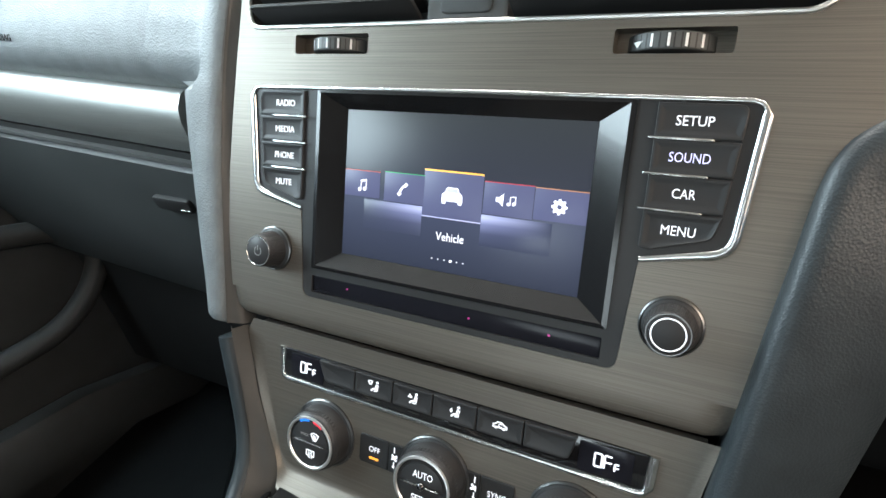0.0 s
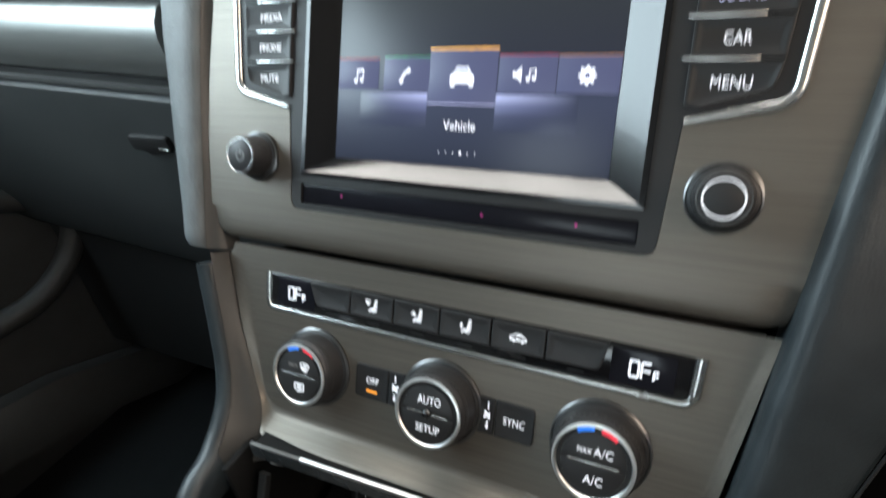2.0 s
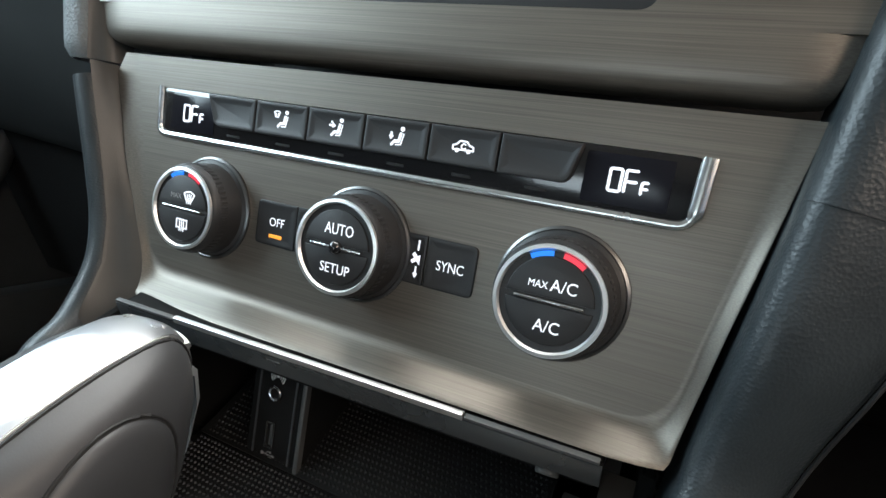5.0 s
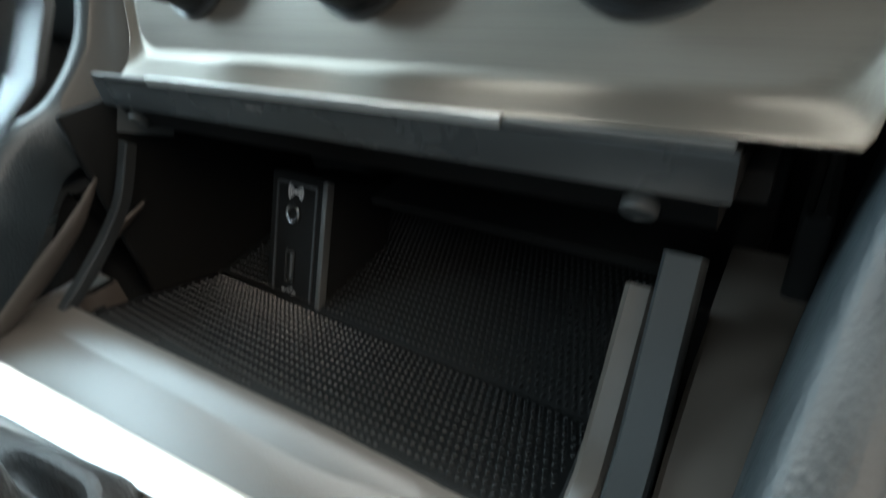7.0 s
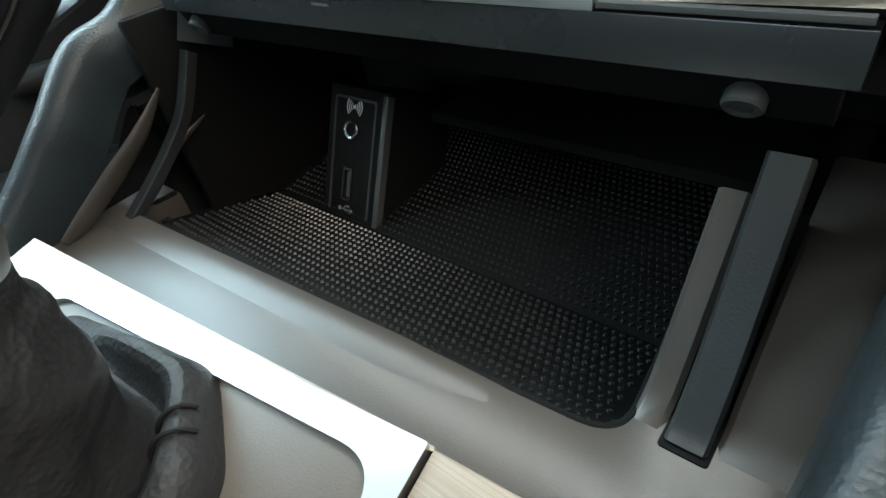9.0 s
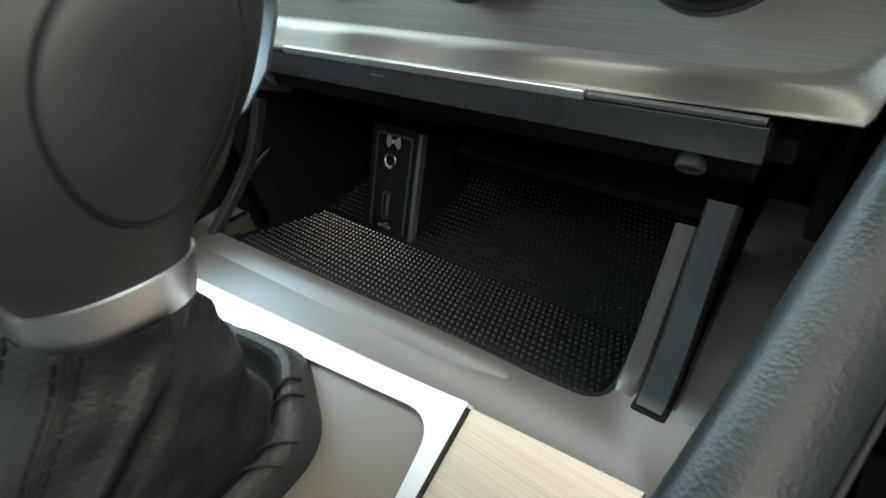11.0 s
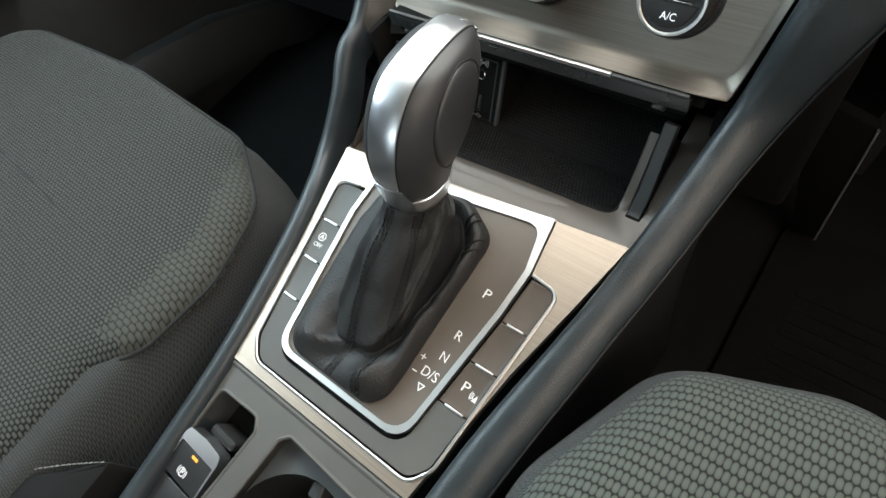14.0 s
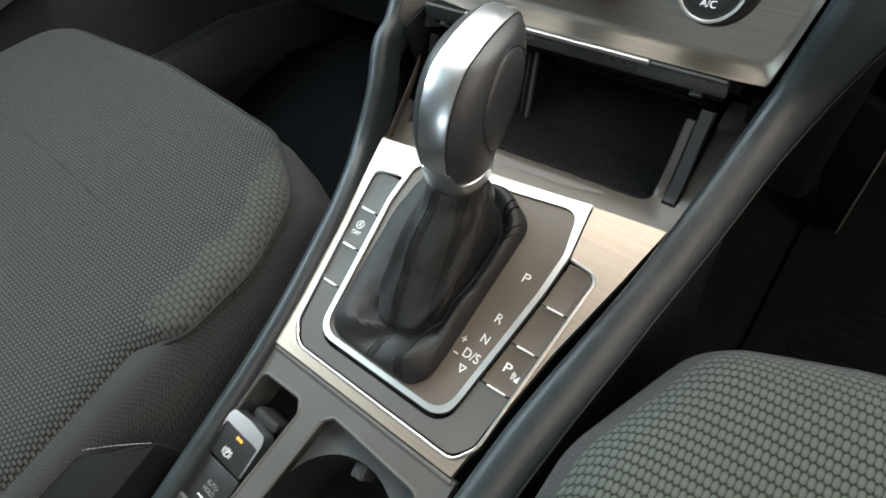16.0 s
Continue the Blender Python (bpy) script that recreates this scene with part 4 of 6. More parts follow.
    part("lid_arm", sweep([(low(*p), (1, 0, 0), up) for p in smooth_line(left, 5)], [(a * 0.7, b * 0.6) for a, b in arm]), LID_ARM, t, "dark plastic lid arm")
    for line, r, fl in (([(-0.112, 0.030, 0.536), (-0.112, 0.040, 0.541), (-0.112, 0.056, 0.550), (-0.112, 0.074, 0.561), (-0.112, 0.088, 0.573)], [2.2, 3.6, 4.0, 3.0, 0.6], 0.3), ([(-0.106, 0.052, 0.533), (-0.106, 0.066, 0.541), (-0.106, 0.081, 0.551), (-0.106, 0.098, 0.558)], [2.6, 2.4, 1.8, 0.4], 0.4)):
        pts = smooth_line(line, 5)
        rad = [table([(i * 5, q) for i, q in enumerate(r)], k) for k in range(len(pts))]
        part("side_fin", tube([low(*p) for p in pts], rad, 10, flat=fl, up=(1, 0, 0)), SILL, t, "brown-grey plastic fin")
    # sockets
    sl = math.atan2(16, 33)
    K = W2 @ frame_of((-0.0562, 0.1246, 0.5290), (1, 0, 0), (0, math.sin(sl), math.cos(sl)), (0, -math.cos(sl), math.sin(sl)))
    box = part("socket_panel", prism(K, box2(-16, -34, 19, 34, 1.5), -40, -0.5, 0.8), TRAY_SHADE_BLACK, t, "black panel with audio and data sockets")
    part("panel_edge", prism(K, box2(16.8, -33, 19.6, 33, 0.8), -2, 1.6, 0.6), HARD_LIGHT, box)
    part("inner_frame", holed(K, box2(-12, -28, 12.5, 30, 1.5), [box2(-11, -27, 11.5, 29, 1)], -0.6, 0.1), HARD, box)
    part("jack_ring", lathe(K, -0.8, 16.9, [(4.2, -0.5), (4.2, 0.7), (3.6, 1.2), (2.6, 0.9), (2.4, -2)], 28, cap=False), SATIN, box, "metal headphone socket")
    part("data_port", holed(K, box2(-4.0, -13.5, 1.6, 1.0, 0.6), [box2(-3.0, -12.5, 0.6, 0.0, 0.3)], -1.2, 0.4), SATIN, box, "metal data port")
    part("port_tongue", prism(K, box2(-1.4, -11.6, -0.2, -0.8), -1.2, 0.0, 0.1), HARD_LIGHT, box)
    waves = [("c", 0, 0, 0.9)] + [("s", 0.5, arc_pts(0, 0, r, a - 42, a + 42, 6)) for r in (2.0, 3.3, 4.6) for a in (0, 180)]
    part("sound_sign", glyph(K, -0.6, 26.2, -0.4, waves, 0.95, 0.15), PAINT_WHITE, box)
    fork = [("s", 0.5, [(-4.4, 0), (3.4, 0)]), ("c", -4.2, 0, 1.1), ("p", [(3.2, -1), (5.0, 0), (3.2, 1)]), ("s", 0.45, [(-1.8, 0), (-0.2, 1.8), (1.4, 1.8)]), ("c", 1.6, 1.8, 0.7), ("s", 0.45, [(-0.6, 0), (1.0, -1.8), (2.2, -1.8)]), ("c", 2.4, -1.8, 0.7)]
    part("data_sign", glyph(K, -1.2, -17.6, -0.4, fork, 0.9, 0.15), PAINT_GREY, box)


# ---- the gear console ----
def plate_half(w):
    rows = ((-150, 77.5), (-60, 91), (0, 104), (45, 113))
    for (a, x), (b, y) in zip(rows, rows[1:]):
        if w <= b:
            return x + (y - x) * max(0, w - a) / (b - a)
    return rows[-1][1]


INNER = rounded([(-54, -126.5, 17), (56, -126.5, 17), (67, -30, 4), (68.5, 0, 2), (63.5, 38.5, 0.6), (-70, 21.5, 4), (-70, -20, 2)], 8)


GAITER_RIM = fine(rounded([(-40, -121, 14), (24, -121.5, 10), (34, -110, 9), (35.5, 8, 15), (8, 25, 10), (-55, 13, 12), (-59, -22, 4), (-51, -112, 12)], 7), 3.0)


def build_gear_plate():
    t = thing("gear_selector_plate", at(P, 0, -55, 0), "brushed aluminium gear selector surround with chrome frames and keys", "gear surround")
    outer = [(-plate_half(w), w) for w in (22, 0, -60, -100, -149)] + [(plate_half(w) - 1, w) for w in (-149, -100, -60, 0, 42)]
    hole = rounded([(-95, -4, 8), (-70.5, 0, 1), (-71, 21.5, 3), (64.5, 38.8, 0.5), (69.5, -1, 1), (91.5, -4, 9), (80.5, -130, 18), (72, -142.5, 14), (-62, -142.5, 14), (-73.5, -130, 14)], 6)
    part("brushed_plate", holed(P, outer, [hole], -7, 0), PLATE_TRIM, t, "brushed aluminium plate")
    # outer chrome line
    line = rounded([(70.5, -0.5, 0), (90.5, -3.5, 9), (81.0, -128, 16), (72, -141.5, 12), (-61, -141.5, 16), (-73, -128, 12), (-95.5, -4, 9), (-76, -0.8, 0)], 7)
    part("outer_chrome_line", tube([at(P, u, w, 0.3) for u, w in line], 1.15, 8, flat=0.8), TRIM_SILVER, t, "thin bright silver line")
    # bed under the keys
    part("key_bed", prism(P, inset(hole, -0.4), -14, -9, 0.2), BLACK, t)
    # inner chrome frame, thicker at the front
    inner_in = rounded([(-50.5, -122.8, 16), (52.5, -122.8, 16), (63.2, -30, 4), (64.5, 0, 6), (58.0, 30.5, 11), (-66, 14.5, 11), (-66.4, -20, 3)], 8)
    part("inner_chrome_frame", holed(P, INNER, [inner_in], -4, 1.6), TRIM_SILVER, t, "bright satin silver frame round the gaiter")
    # panel inside the frame with an opening for the gaiter
    pan = part("lettered_panel", holed(P, inset(inner_in, -0.2), [inset(GAITER_RIM, 1.5)], -5, -0.3), CONSOLE_PANEL, t, "matt brown-black panel with white gear letters")
    for word, u, w, a, b in (("P", 52.0, -24.6, 4.6, 6.2), ("R", 51.0, -55.8, 4.6, 6.0), ("N", 50.2, -71.2, 4.8, 5.8), ("D/S", 48.4, -84.4, 11.4, 6.2), ("+", 38.6, -77.8, 4.0, 4.0), ("-", 38.4, -87.8, 3.4, 0.9)):
        part("gear_letter", writing(P, u, w, -0.32, word, a, b, 0.2), PAINT_WHITE, pan)
    part("gear_arrow", glyph(P, 47.4, -94.2, -0.32, [("s", 0.8, [(-2.2, 1.9), (2.2, 1.9), (0, -2.2), (-2.2, 1.9)])], 1, 0.2), PAINT_WHITE, pan)
    # keys on both sides
    rows = ((-2.6, -34.9), (-34.9, -64.8), (-64.8, -94.0), (-94.0, -126.0))

    for sgn in (-1, 1):
        for i, (a, b) in enumerate(rows):
            def iu(w):
                return sgn * (70.8 if w > -15 else 70.8 + (w + 15) * (0.118 if sgn > 0 else 0.150))

            def ou(w):
                return (-94.0 - (w + 4) * 0.170) if sgn < 0 else (89.2 + (w + 4) * 0.074)

            if i < 3:
                o = rounded([(iu(a), a - 0.3, 0.3), (ou(a), a - 0.3, 7 if i == 0 else 0.3), (ou(b), b + 0.3, 0.3), (iu(b), b + 0.3, 0.3)], 5)
            else:
                continue
            # right keys carry warm light in their colour, left keys stay grey
            key = part("console_key", dished(P, o, -4, -0.6, 0.6, 0.6), KEY_WARM_LIT if sgn > 0 else CONSOLE_GREY, t, "blank dark key" if i in (0, 2 if sgn < 0 else 1) else "")
            m0, m1 = (iu(b) * 0.72 + ou(b) * 0.28), (iu(b) * 0.22 + ou(b) * 0.78)
            part("chrome_tick", prism(P, box2(min(m0, m1) - 1.2, b - 0.8, max(m0, m1) + 1.2, b + 0.8, 0.6), -1.5, 0.4, 0.4), TRIM_SILVER, t, "short silver tick")
            if sgn < 0 and i == 1:
                part("stop_sign", glyph(P, -78, -47.0, -1.2, [("s", 0.6, arc_pts(0, 0, 3.0, 0, 360, 14)), ("s", 0.6, [(-1.2, -1.4), (0, 1.8), (1.2, -1.4)]), ("s", 0.5, [(-0.8, -0.5), (0.8, -0.5)])], 1, 0.15), PAINT_WHITE, key)
                part("lettering", writing(P, -77.2, -53.6, -1.2, "OFF", 7.6, 3.2, 0.15), PAINT_WHITE, key)
            if sgn > 0 and i == 2:
                part("lettering", writing(P, 71.6, -79.0, -1.2, "P", 4.6, 6.0, 0.15), PAINT_WHITE, key)
                part("park_sign", glyph(P, 77.6, -81.6, -1.2, [("p", [(0.4, -2.4), (3.4, -2.4), (2.8, 2.0)])] + [("s", 0.45, arc_pts(2.6, 0.4, r, 150, 215, 5)) for r in (2.4, 3.4, 4.4)], 1, 0.15), PAINT_WHITE, key)
    # dark channel along the foot between both chrome lines
    part("foot_key", holed(P, rounded([(-56.5, -94.4, 0.3), (-77.5, -94.4, 0.3), (-71, -127, 12), (-60, -139.5, 12), (70, -139.5, 12), (78.5, -128, 14), (81.8, -94.4, 0.3), (60.8, -94.4, 0.3), (57, -129.6, 17), (-53.5, -129.6, 17)], 6), [], -4, -0.7), CONSOLE_GREY, t)


def knob_section(h):
    """Centre (y), half width and half depth of the lever's knob at a height, in millimetres."""
    rows = ((0, 0.0, 17.0, 18.5), (12, -1.0, 18.2, 19.8), (25, -0.4, 20.0, 22.8), (38, 3.2, 21.6, 28.0), (52, 7.5, 22.6, 33.0), (70, 12.0, 22.4, 35.0), (82, 14.8, 21.4, 33.8), (91, 16.4, 19.2, 30.5), (96.5, 17.0, 15.8, 25.0), (100, 17.0, 8.5, 13.5))
    for k in range(len(rows) - 1):
        if h <= rows[k + 1][0] or k == len(rows) - 2:
            p0, p1, p2, p3 = rows[max(k - 1, 0)], rows[k], rows[k + 1], rows[min(k + 2, len(rows) - 1)]
            d = p2[0] - p1[0]
            f = max(0.0, min(1.0, (h - p1[0]) / d))
            out = []
            for c in (1, 2, 3):
                m1 = (p2[c] - p0[c]) / (p2[0] - p0[0]) * d
                m2 = (p3[c] - p1[c]) / (p3[0] - p1[0]) * d
                out.append((2 * f ** 3 - 3 * f * f + 1) * p1[c] + (f ** 3 - 2 * f * f + f) * m1 + (3 * f * f - 2 * f ** 3) * p2[c] + (f ** 3 - f * f) * m2)
            return out


def build_lever():
    base = at(P, -10, -48, 0)
    t = thing("gear_lever", base, "automatic gear lever with satin chrome knob and stitched leather gaiter", "gear lever")
    K = Matrix.Translation((0.0015, 0.004, 0.612)) @ Matrix.Rotation(radians(3), 4, "Z") @ Matrix.Rotation(radians(1.5), 4, "Y") @ Matrix.Rotation(radians(-15), 4, "X") @ Matrix.Diagonal((0.97, 0.99, 0.775, 1))

    def kp(x, y, h):
        return K @ Vector((x * MM, y * MM, (h + 0.27 * (y - 16) * max(0, h) / 100) * MM))

    def flank(x, h):
        hx = knob_section(h)[1]
        return max(0.0, 1 - min(1, abs(x) / hx) ** 2.5) ** 0.4

    def skin(hs, grow, seg=112, cap=True, rise=0.0):
        bm = bmesh.new()
        vs = []
        for h, g in zip(hs, grow):
            row = []
            for i in range(seg):
                a = 2 * math.pi * i / seg
                c, s = math.cos(a), math.sin(a)
                lift = rise * max(0.0, min(1.0, (-s - 0.80) / 0.10)) if h > 6 else 0.0
                y, hx, hy = knob_section(h + lift)
                r = (abs(c) ** 2.5 + abs(s) ** 2.5) ** -0.4
                row.append(bm.verts.new(kp((hx + g) * r * c, y + (hy + g) * r * s, h + lift)))
            vs.append(row)
        for a, b in zip(vs, vs[1:]):
            for i in range(seg):
                j = (i + 1) % seg
                bm.faces.new((a[i], a[j], b[j], b[i]))
        if cap:
            bm.faces.new(vs[-1])
        return bm

    hs = [10 + i * 3.0 for i in range(28)] + [92.5, 94, 95.3, 96.5, 97.6, 98.5, 99.2, 99.8]
    body = part("knob_body", skin(hs, [0.0] * len(hs)), KNOB_SIDE, t, "smooth dark grey grip")
    part("collar", skin([-3, -1, 3, 8, 13.0, 13.8], [-2.0, 0, 0.5, 0.7, 0.8, -0.5], cap=False, rise=12.0), KNOB_CHROME, t, "matt chrome collar stepped up at the back")
    # chrome spine over the back and the top, its edges turned in
    def top_at(x):
        lo, hi = 80.0, 100.0
        for _ in range(30):
            m = (lo + hi) / 2
            lo, hi = (m, hi) if knob_section(m)[1] > abs(x) else (lo, m)
        return lo

    def spine_line(f, lift):
        """One line of the spine, from the collar over the top to the front."""
        line = []
        for k in range(61):
            side, q = (-1, k / 40) if k <= 40 else (1, (60 - k) / 20)
            low_h = 26.5 if side < 0 else 82.0
            half = 7.2 + 1.8 * min(1.0, k / 26) ** 0.8
            x = f * half
            h = low_h + (top_at(x) - low_h) * math.sin(q * math.pi / 2)
            y, _, hy = knob_section(h)
            line.append(Vector((x, y + side * hy * flank(x, h), h)))
        out = []
        for k, p in enumerate(line):
            d = line[min(k + 1, 60)] - line[max(k - 1, 0)]
            n = Vector((0, -d.z, d.y)).normalized()
            out.append(kp(*(p + n * lift)))
        return out

    bm = bmesh.new()
    cols = [[bm.verts.new(p) for p in spine_line(max(-1, min(1, f)), lift)] for f, lift in [(-1, -0.9)] + [(i / 12 - 1, 0.8) for i in range(25)] + [(1, -0.9)]]
    for a, b in zip(cols, cols[1:]):
        for i in range(60):
            bm.faces.new((a[i], b[i], b[i + 1], a[i + 1]))
    part("chrome_spine", bm, KNOB_CHROME, t, "matt chrome strip over the back and top")
    # bright hair lines along both edges of the spine
    for sgn in (-1, 1):
        part("spine_edge", tube(spine_line(sgn * 1.01, 0.2), 0.36, 6), TRIM_SILVER, body)
        part("spine_groove", tube(spine_line(sgn * 1.09, -0.1), 0.5, 6), BLACK, body)
    y, hx, hy = knob_section(95)
    T = Matrix.Translation(kp(0, y + hy * 0.93, 95.9)) @ K.to_quaternion().to_matrix().to_4x4() @ Matrix.Rotation(radians(-18), 4, "X")
    for x in (-4.6, 0.0, 4.6):
        part("raised_mark", glyph(T, x, 0, 0.4, [("s", 0.7, arc_pts(0, 0, 1.3, 20, 300, 8))], 1, 0.5), TRIM_SILVER, body)
    y, hx, hy = knob_section(89)
    part("top_line", tube([kp(x, y + hy * flank(x, 89) + 0.5, 89.5) for x in range(-10, 11, 2)], 1.0, 6), TRIM_SILVER, body, "bright line across the front")
    # release key on the front
    bm = bmesh.new()
    lay = []
    for h, out in ((81, 0.4), (77, 3.4), (67, 5.8), (54, 6.2), (45, 4.4), (40, 0.4)):
        y, hx, hy = knob_section(h)
        lay.append([bm.verts.new(kp(x, y + hy * flank(x, h) + out - (1.8 if abs(x) > 8 else 0), h)) for x in (-9, -7.5, -4, 0, 4, 7.5, 9)])
    for a, b in zip(lay, lay[1:]):
        for i in range(6):
            bm.faces.new((a[i], a[i + 1], b[i + 1], b[i]))
    part("release_key", bm, KEY_METAL, t, "satin metal release key")
    # soft oval pads on both flanks, a black tube round each as groove shade
    for sgn in (-1, 1):
        def oval(a, sc, lift):
            h = 61 + 31 * sc * math.sin(a)
            y, hx, hy = knob_section(h)
            yy = 11.5 + 22.5 * sc * math.cos(a) * (0.86 + 0.14 * math.sin(a)) + (h - 61) * 0.16
            q = max(0.05, 1 - min(0.985, abs(yy - y) / hy) ** 2.5) ** 0.4
            return kp(sgn * (hx * q + lift), yy, h)
        bm = bmesh.new()
        lay = [[bm.verts.new(oval(2 * math.pi * i / 48, sc, lift)) for i in range(48)] for sc, lift in ((1.0, -0.9), (0.985, 0.15), (0.955, 0.6), (0.88, 0.95), (0.6, 1.2), (0.25, 1.3))]
        for a, b in zip(lay, lay[1:]):
            for i in range(48):
                j = (i + 1) % 48
                bm.faces.new((a[i], a[j], b[j], b[i]))
        bm.faces.new(lay[-1])
        pad = part("side_pad", bm, KNOB_SIDE, t)
        part("pad_groove_shade", tube([oval(2 * math.pi * i / 48, 1.012, 0.0) for i in range(48)], 0.42, 6, closed=True), BLACK, pad)
    # gaiter: a tent of leather under the collar, a tuck at its foot and a soft roll out to the rim
    tent = fine(rounded([(-20, -98, 12), (10, -94, 8), (18.5, -76, 9), (20, -8, 12), (8, 10, 10), (-26, 8, 12), (-30, -20, 8), (-27, -76, 12)], 6), 2.0)
    mid = Vector((-6, -45))
    seg, up = 192, 26

    def reach(o, a):
        """How far an outline lies from the middle in a direction."""
        best, dist = 9.0, 1.0
        for p in o:
            q = Vector(p) - mid
            e = abs((math.atan2(q.y, q.x) - a + math.pi) % (2 * math.pi) - math.pi)
            if e < best:
                best, dist = e, q.length / max(0.9, math.cos(e))
        return dist

    def near(a, a0, width):
        d = (a - radians(a0) + math.pi) % (2 * math.pi) - math.pi
        return math.exp(-(d / radians(width)) ** 2)

    angles = [2 * math.pi * i / seg - math.pi for i in range(seg)]
    far = [reach(GAITER_RIM, a) for a in angles]
    close = [reach(tent, a) for a in angles]
    for _ in range(2):
        far = [(far[i - 1] + far[i] * 2 + far[(i + 1) % seg]) / 4 for i in range(seg)]
        close = [(close[i - 1] + close[i] * 2 + close[(i + 1) % seg]) / 4 for i in range(seg)]
    columns = []
    for a, r1, r0 in zip(angles, far, close):
        c, sn = math.cos(a), math.sin(a)
        roll = 0.10 + 0.90 * max(0.0, min(1.0, (math.cos(a - radians(20)) + 0.30) / 0.6))
        roll = min(1.0, roll + 0.55 * near(a, -122, 15) + 0.30 * near(a, -70, 14) - 0.30 * near(a, -96, 9))
        pit = 8.0 * near(a, 42, 34) + 5.0 * near(a, -8, 34) + 5.0 * near(a, -110, 7) + 4.0 * near(a, -52, 13) + 1.5 * near(a, 180, 40)
        gap = r1 - r0

        def wing(q):
            """Folds of slack leather that swing round as they near the tent."""
            return 9.0 * near(a, -124 + 26 * q, 7.5) + 9.0 * near(a, -77 + 20 * q, 10) + 4.5 * near(a, -36 + 10 * q, 16) - 3.0 * near(a, -108 + 22 * q, 6)

        prof = [(r1, -0.6), (r1 + 0.3, 1.8), (r1 - gap * 0.07, 3.2 + 3.8 * roll), (r1 - gap * 0.20, 4.0 + 6.4 * roll + wing(0.2) * 0.35), (r1 - gap * 0.38, 4.6 + 6.4 * roll + wing(0.4) * 0.8), (r1 - gap * 0.56, 5.0 + 3.6 * roll + wing(0.56)),
                (r1 - gap * 0.74, 5.4 - 0.8 * roll - pit * 0.7 + wing(0.74) * 0.8), (r1 - gap * 0.90, 5.8 - 3.0 * roll - pit + wing(0.9) * 0.4), (r0 + gap * 0.02, 6.6 - 3.0 * roll - pit), (r0 - 0.8, 11.0 - 1.0 * roll - pit * 0.3)]
        col = [at(P, mid.x + r * c, mid.y + r * sn, n) for r, n in prof]
        hi = K @ Vector((17.6 * c * MM, 19.2 * sn * MM, -1 * MM))
        foot = col[-1]
        for j in range(1, up + 1):
            f = j / up
            p = foot.lerp(hi, f)
            belly = math.sin(f * math.pi)
            # slack cloth: soft belly, drawn-in waist under the collar, slanting creases
            out = 1.6 * belly - 2.2 * math.exp(-((f - 0.86) / 0.10) ** 2)
            slant = noise.noise(Vector((a * 2.2 + 3.0, f * 5.0 + a * 0.9, 1.7)))
            small = noise.noise(Vector((a * 5.0, f * 13.0 - a * 1.4, 4.1)))
            out += belly ** 0.5 * (1.7 * slant + 0.7 * small)
            # a fold that runs from the front corner down to the rear
            d = math.degrees(a) - (24 - 96 * (1 - f) ** 1.2)
            out += belly ** 0.5 * (1 - f) * (8.0 * math.exp(-(d / 11) ** 2) - 7.0 * math.exp(-((d - 25) / 14) ** 2))
            d = math.degrees(a) + 118 + 14 * f
            out += belly ** 0.5 * (1 - f) * (6.0 * math.exp(-(d / 8) ** 2) - 4.0 * math.exp(-((d - 17) / 9) ** 2))
            col.append(p + Vector((c, sn, 0.25)) * (out * MM))
        columns.append(col)
    rows_ = len(columns[0])
    for j in range(2, 10):
        for i in range(seg):
            a = angles[i]
            w = noise.noise(Vector((math.cos(a) * 4, math.sin(a) * 4, j * 0.5)))
            columns[i][j] = columns[i][j] + Vector((0, 0, 1.5 * w * MM))
    for _ in range(1):
        for j in range(3, rows_ - 1):
            line = [columns[i][j] for i in range(seg)]
            for i in range(seg):
                columns[i][j] = (line[i - 1] + line[i] * 4 + line[(i + 1) % seg]) / 6
    # twin seams: ridges in the skin, with stitches on both sides of each
    seams = []
    for rows in (((0, -93), (4, -92), (9, -88), (rows_ - 1, -101)), ((0, -74), (4, -72), (9, -60), (rows_ - 1, -43))):
        seams.append([table(rows, j) for j in range(rows_)])

    def skin_at(deg, j):
        q = (radians(deg) + math.pi) / (2 * math.pi) * seg
        i = int(math.floor(q))
        return columns[i % seg][j].lerp(columns[(i + 1) % seg][j], q - i)

    lines = []
    for seam in seams:
        for shift in (-2.4, -0.6, 0.6, 2.4):
            line = []
            for j in range(2, rows_):
                p = skin_at(seam[j], j)
                across_ = (skin_at(seam[j] + 2, j) - skin_at(seam[j] - 2, j)).normalized()
                along = (skin_at(seam[j], min(rows_ - 1, j + 1)) - skin_at(seam[j], j - 1)).normalized()
                n = across_.cross(along).normalized()
                line.append(p + across_ * (shift * MM) + n * (0.25 * MM))
            lines.append((abs(shift) > 2, line))
    bm = bmesh.new()
    grid = [[bm.verts.new(p) for p in col] for col in columns]
    for i in range(seg):
        for j in range(rows_ - 1):
            k = (i + 1) % seg
            bm.faces.new((grid[i][j], grid[k][j], grid[k][j + 1], grid[i][j + 1]))
    g = part("gaiter", bm, LEATHER, t, "creased black leather gaiter with twin seams")
    g.modifiers.new("smooth", "SUBSURF").levels = 1
    g.modifiers["smooth"].render_levels = 1
    for stitched, line in lines:
        pts = smooth_line(line, 3)
        sb = bmesh.new()
        if stitched:
            run, keep = 0.0, [pts[0]]
            for p, q in zip(pts, pts[1:]):
                run += (q - p).length
                keep.append(q)
                if run > 0.0030:
                    if len(keep) > 1:
                        tube([keep[0], keep[0].lerp(keep[-1], 0.72)], 0.55, 5, bm=sb)
                    run, keep = 0.0, [q]
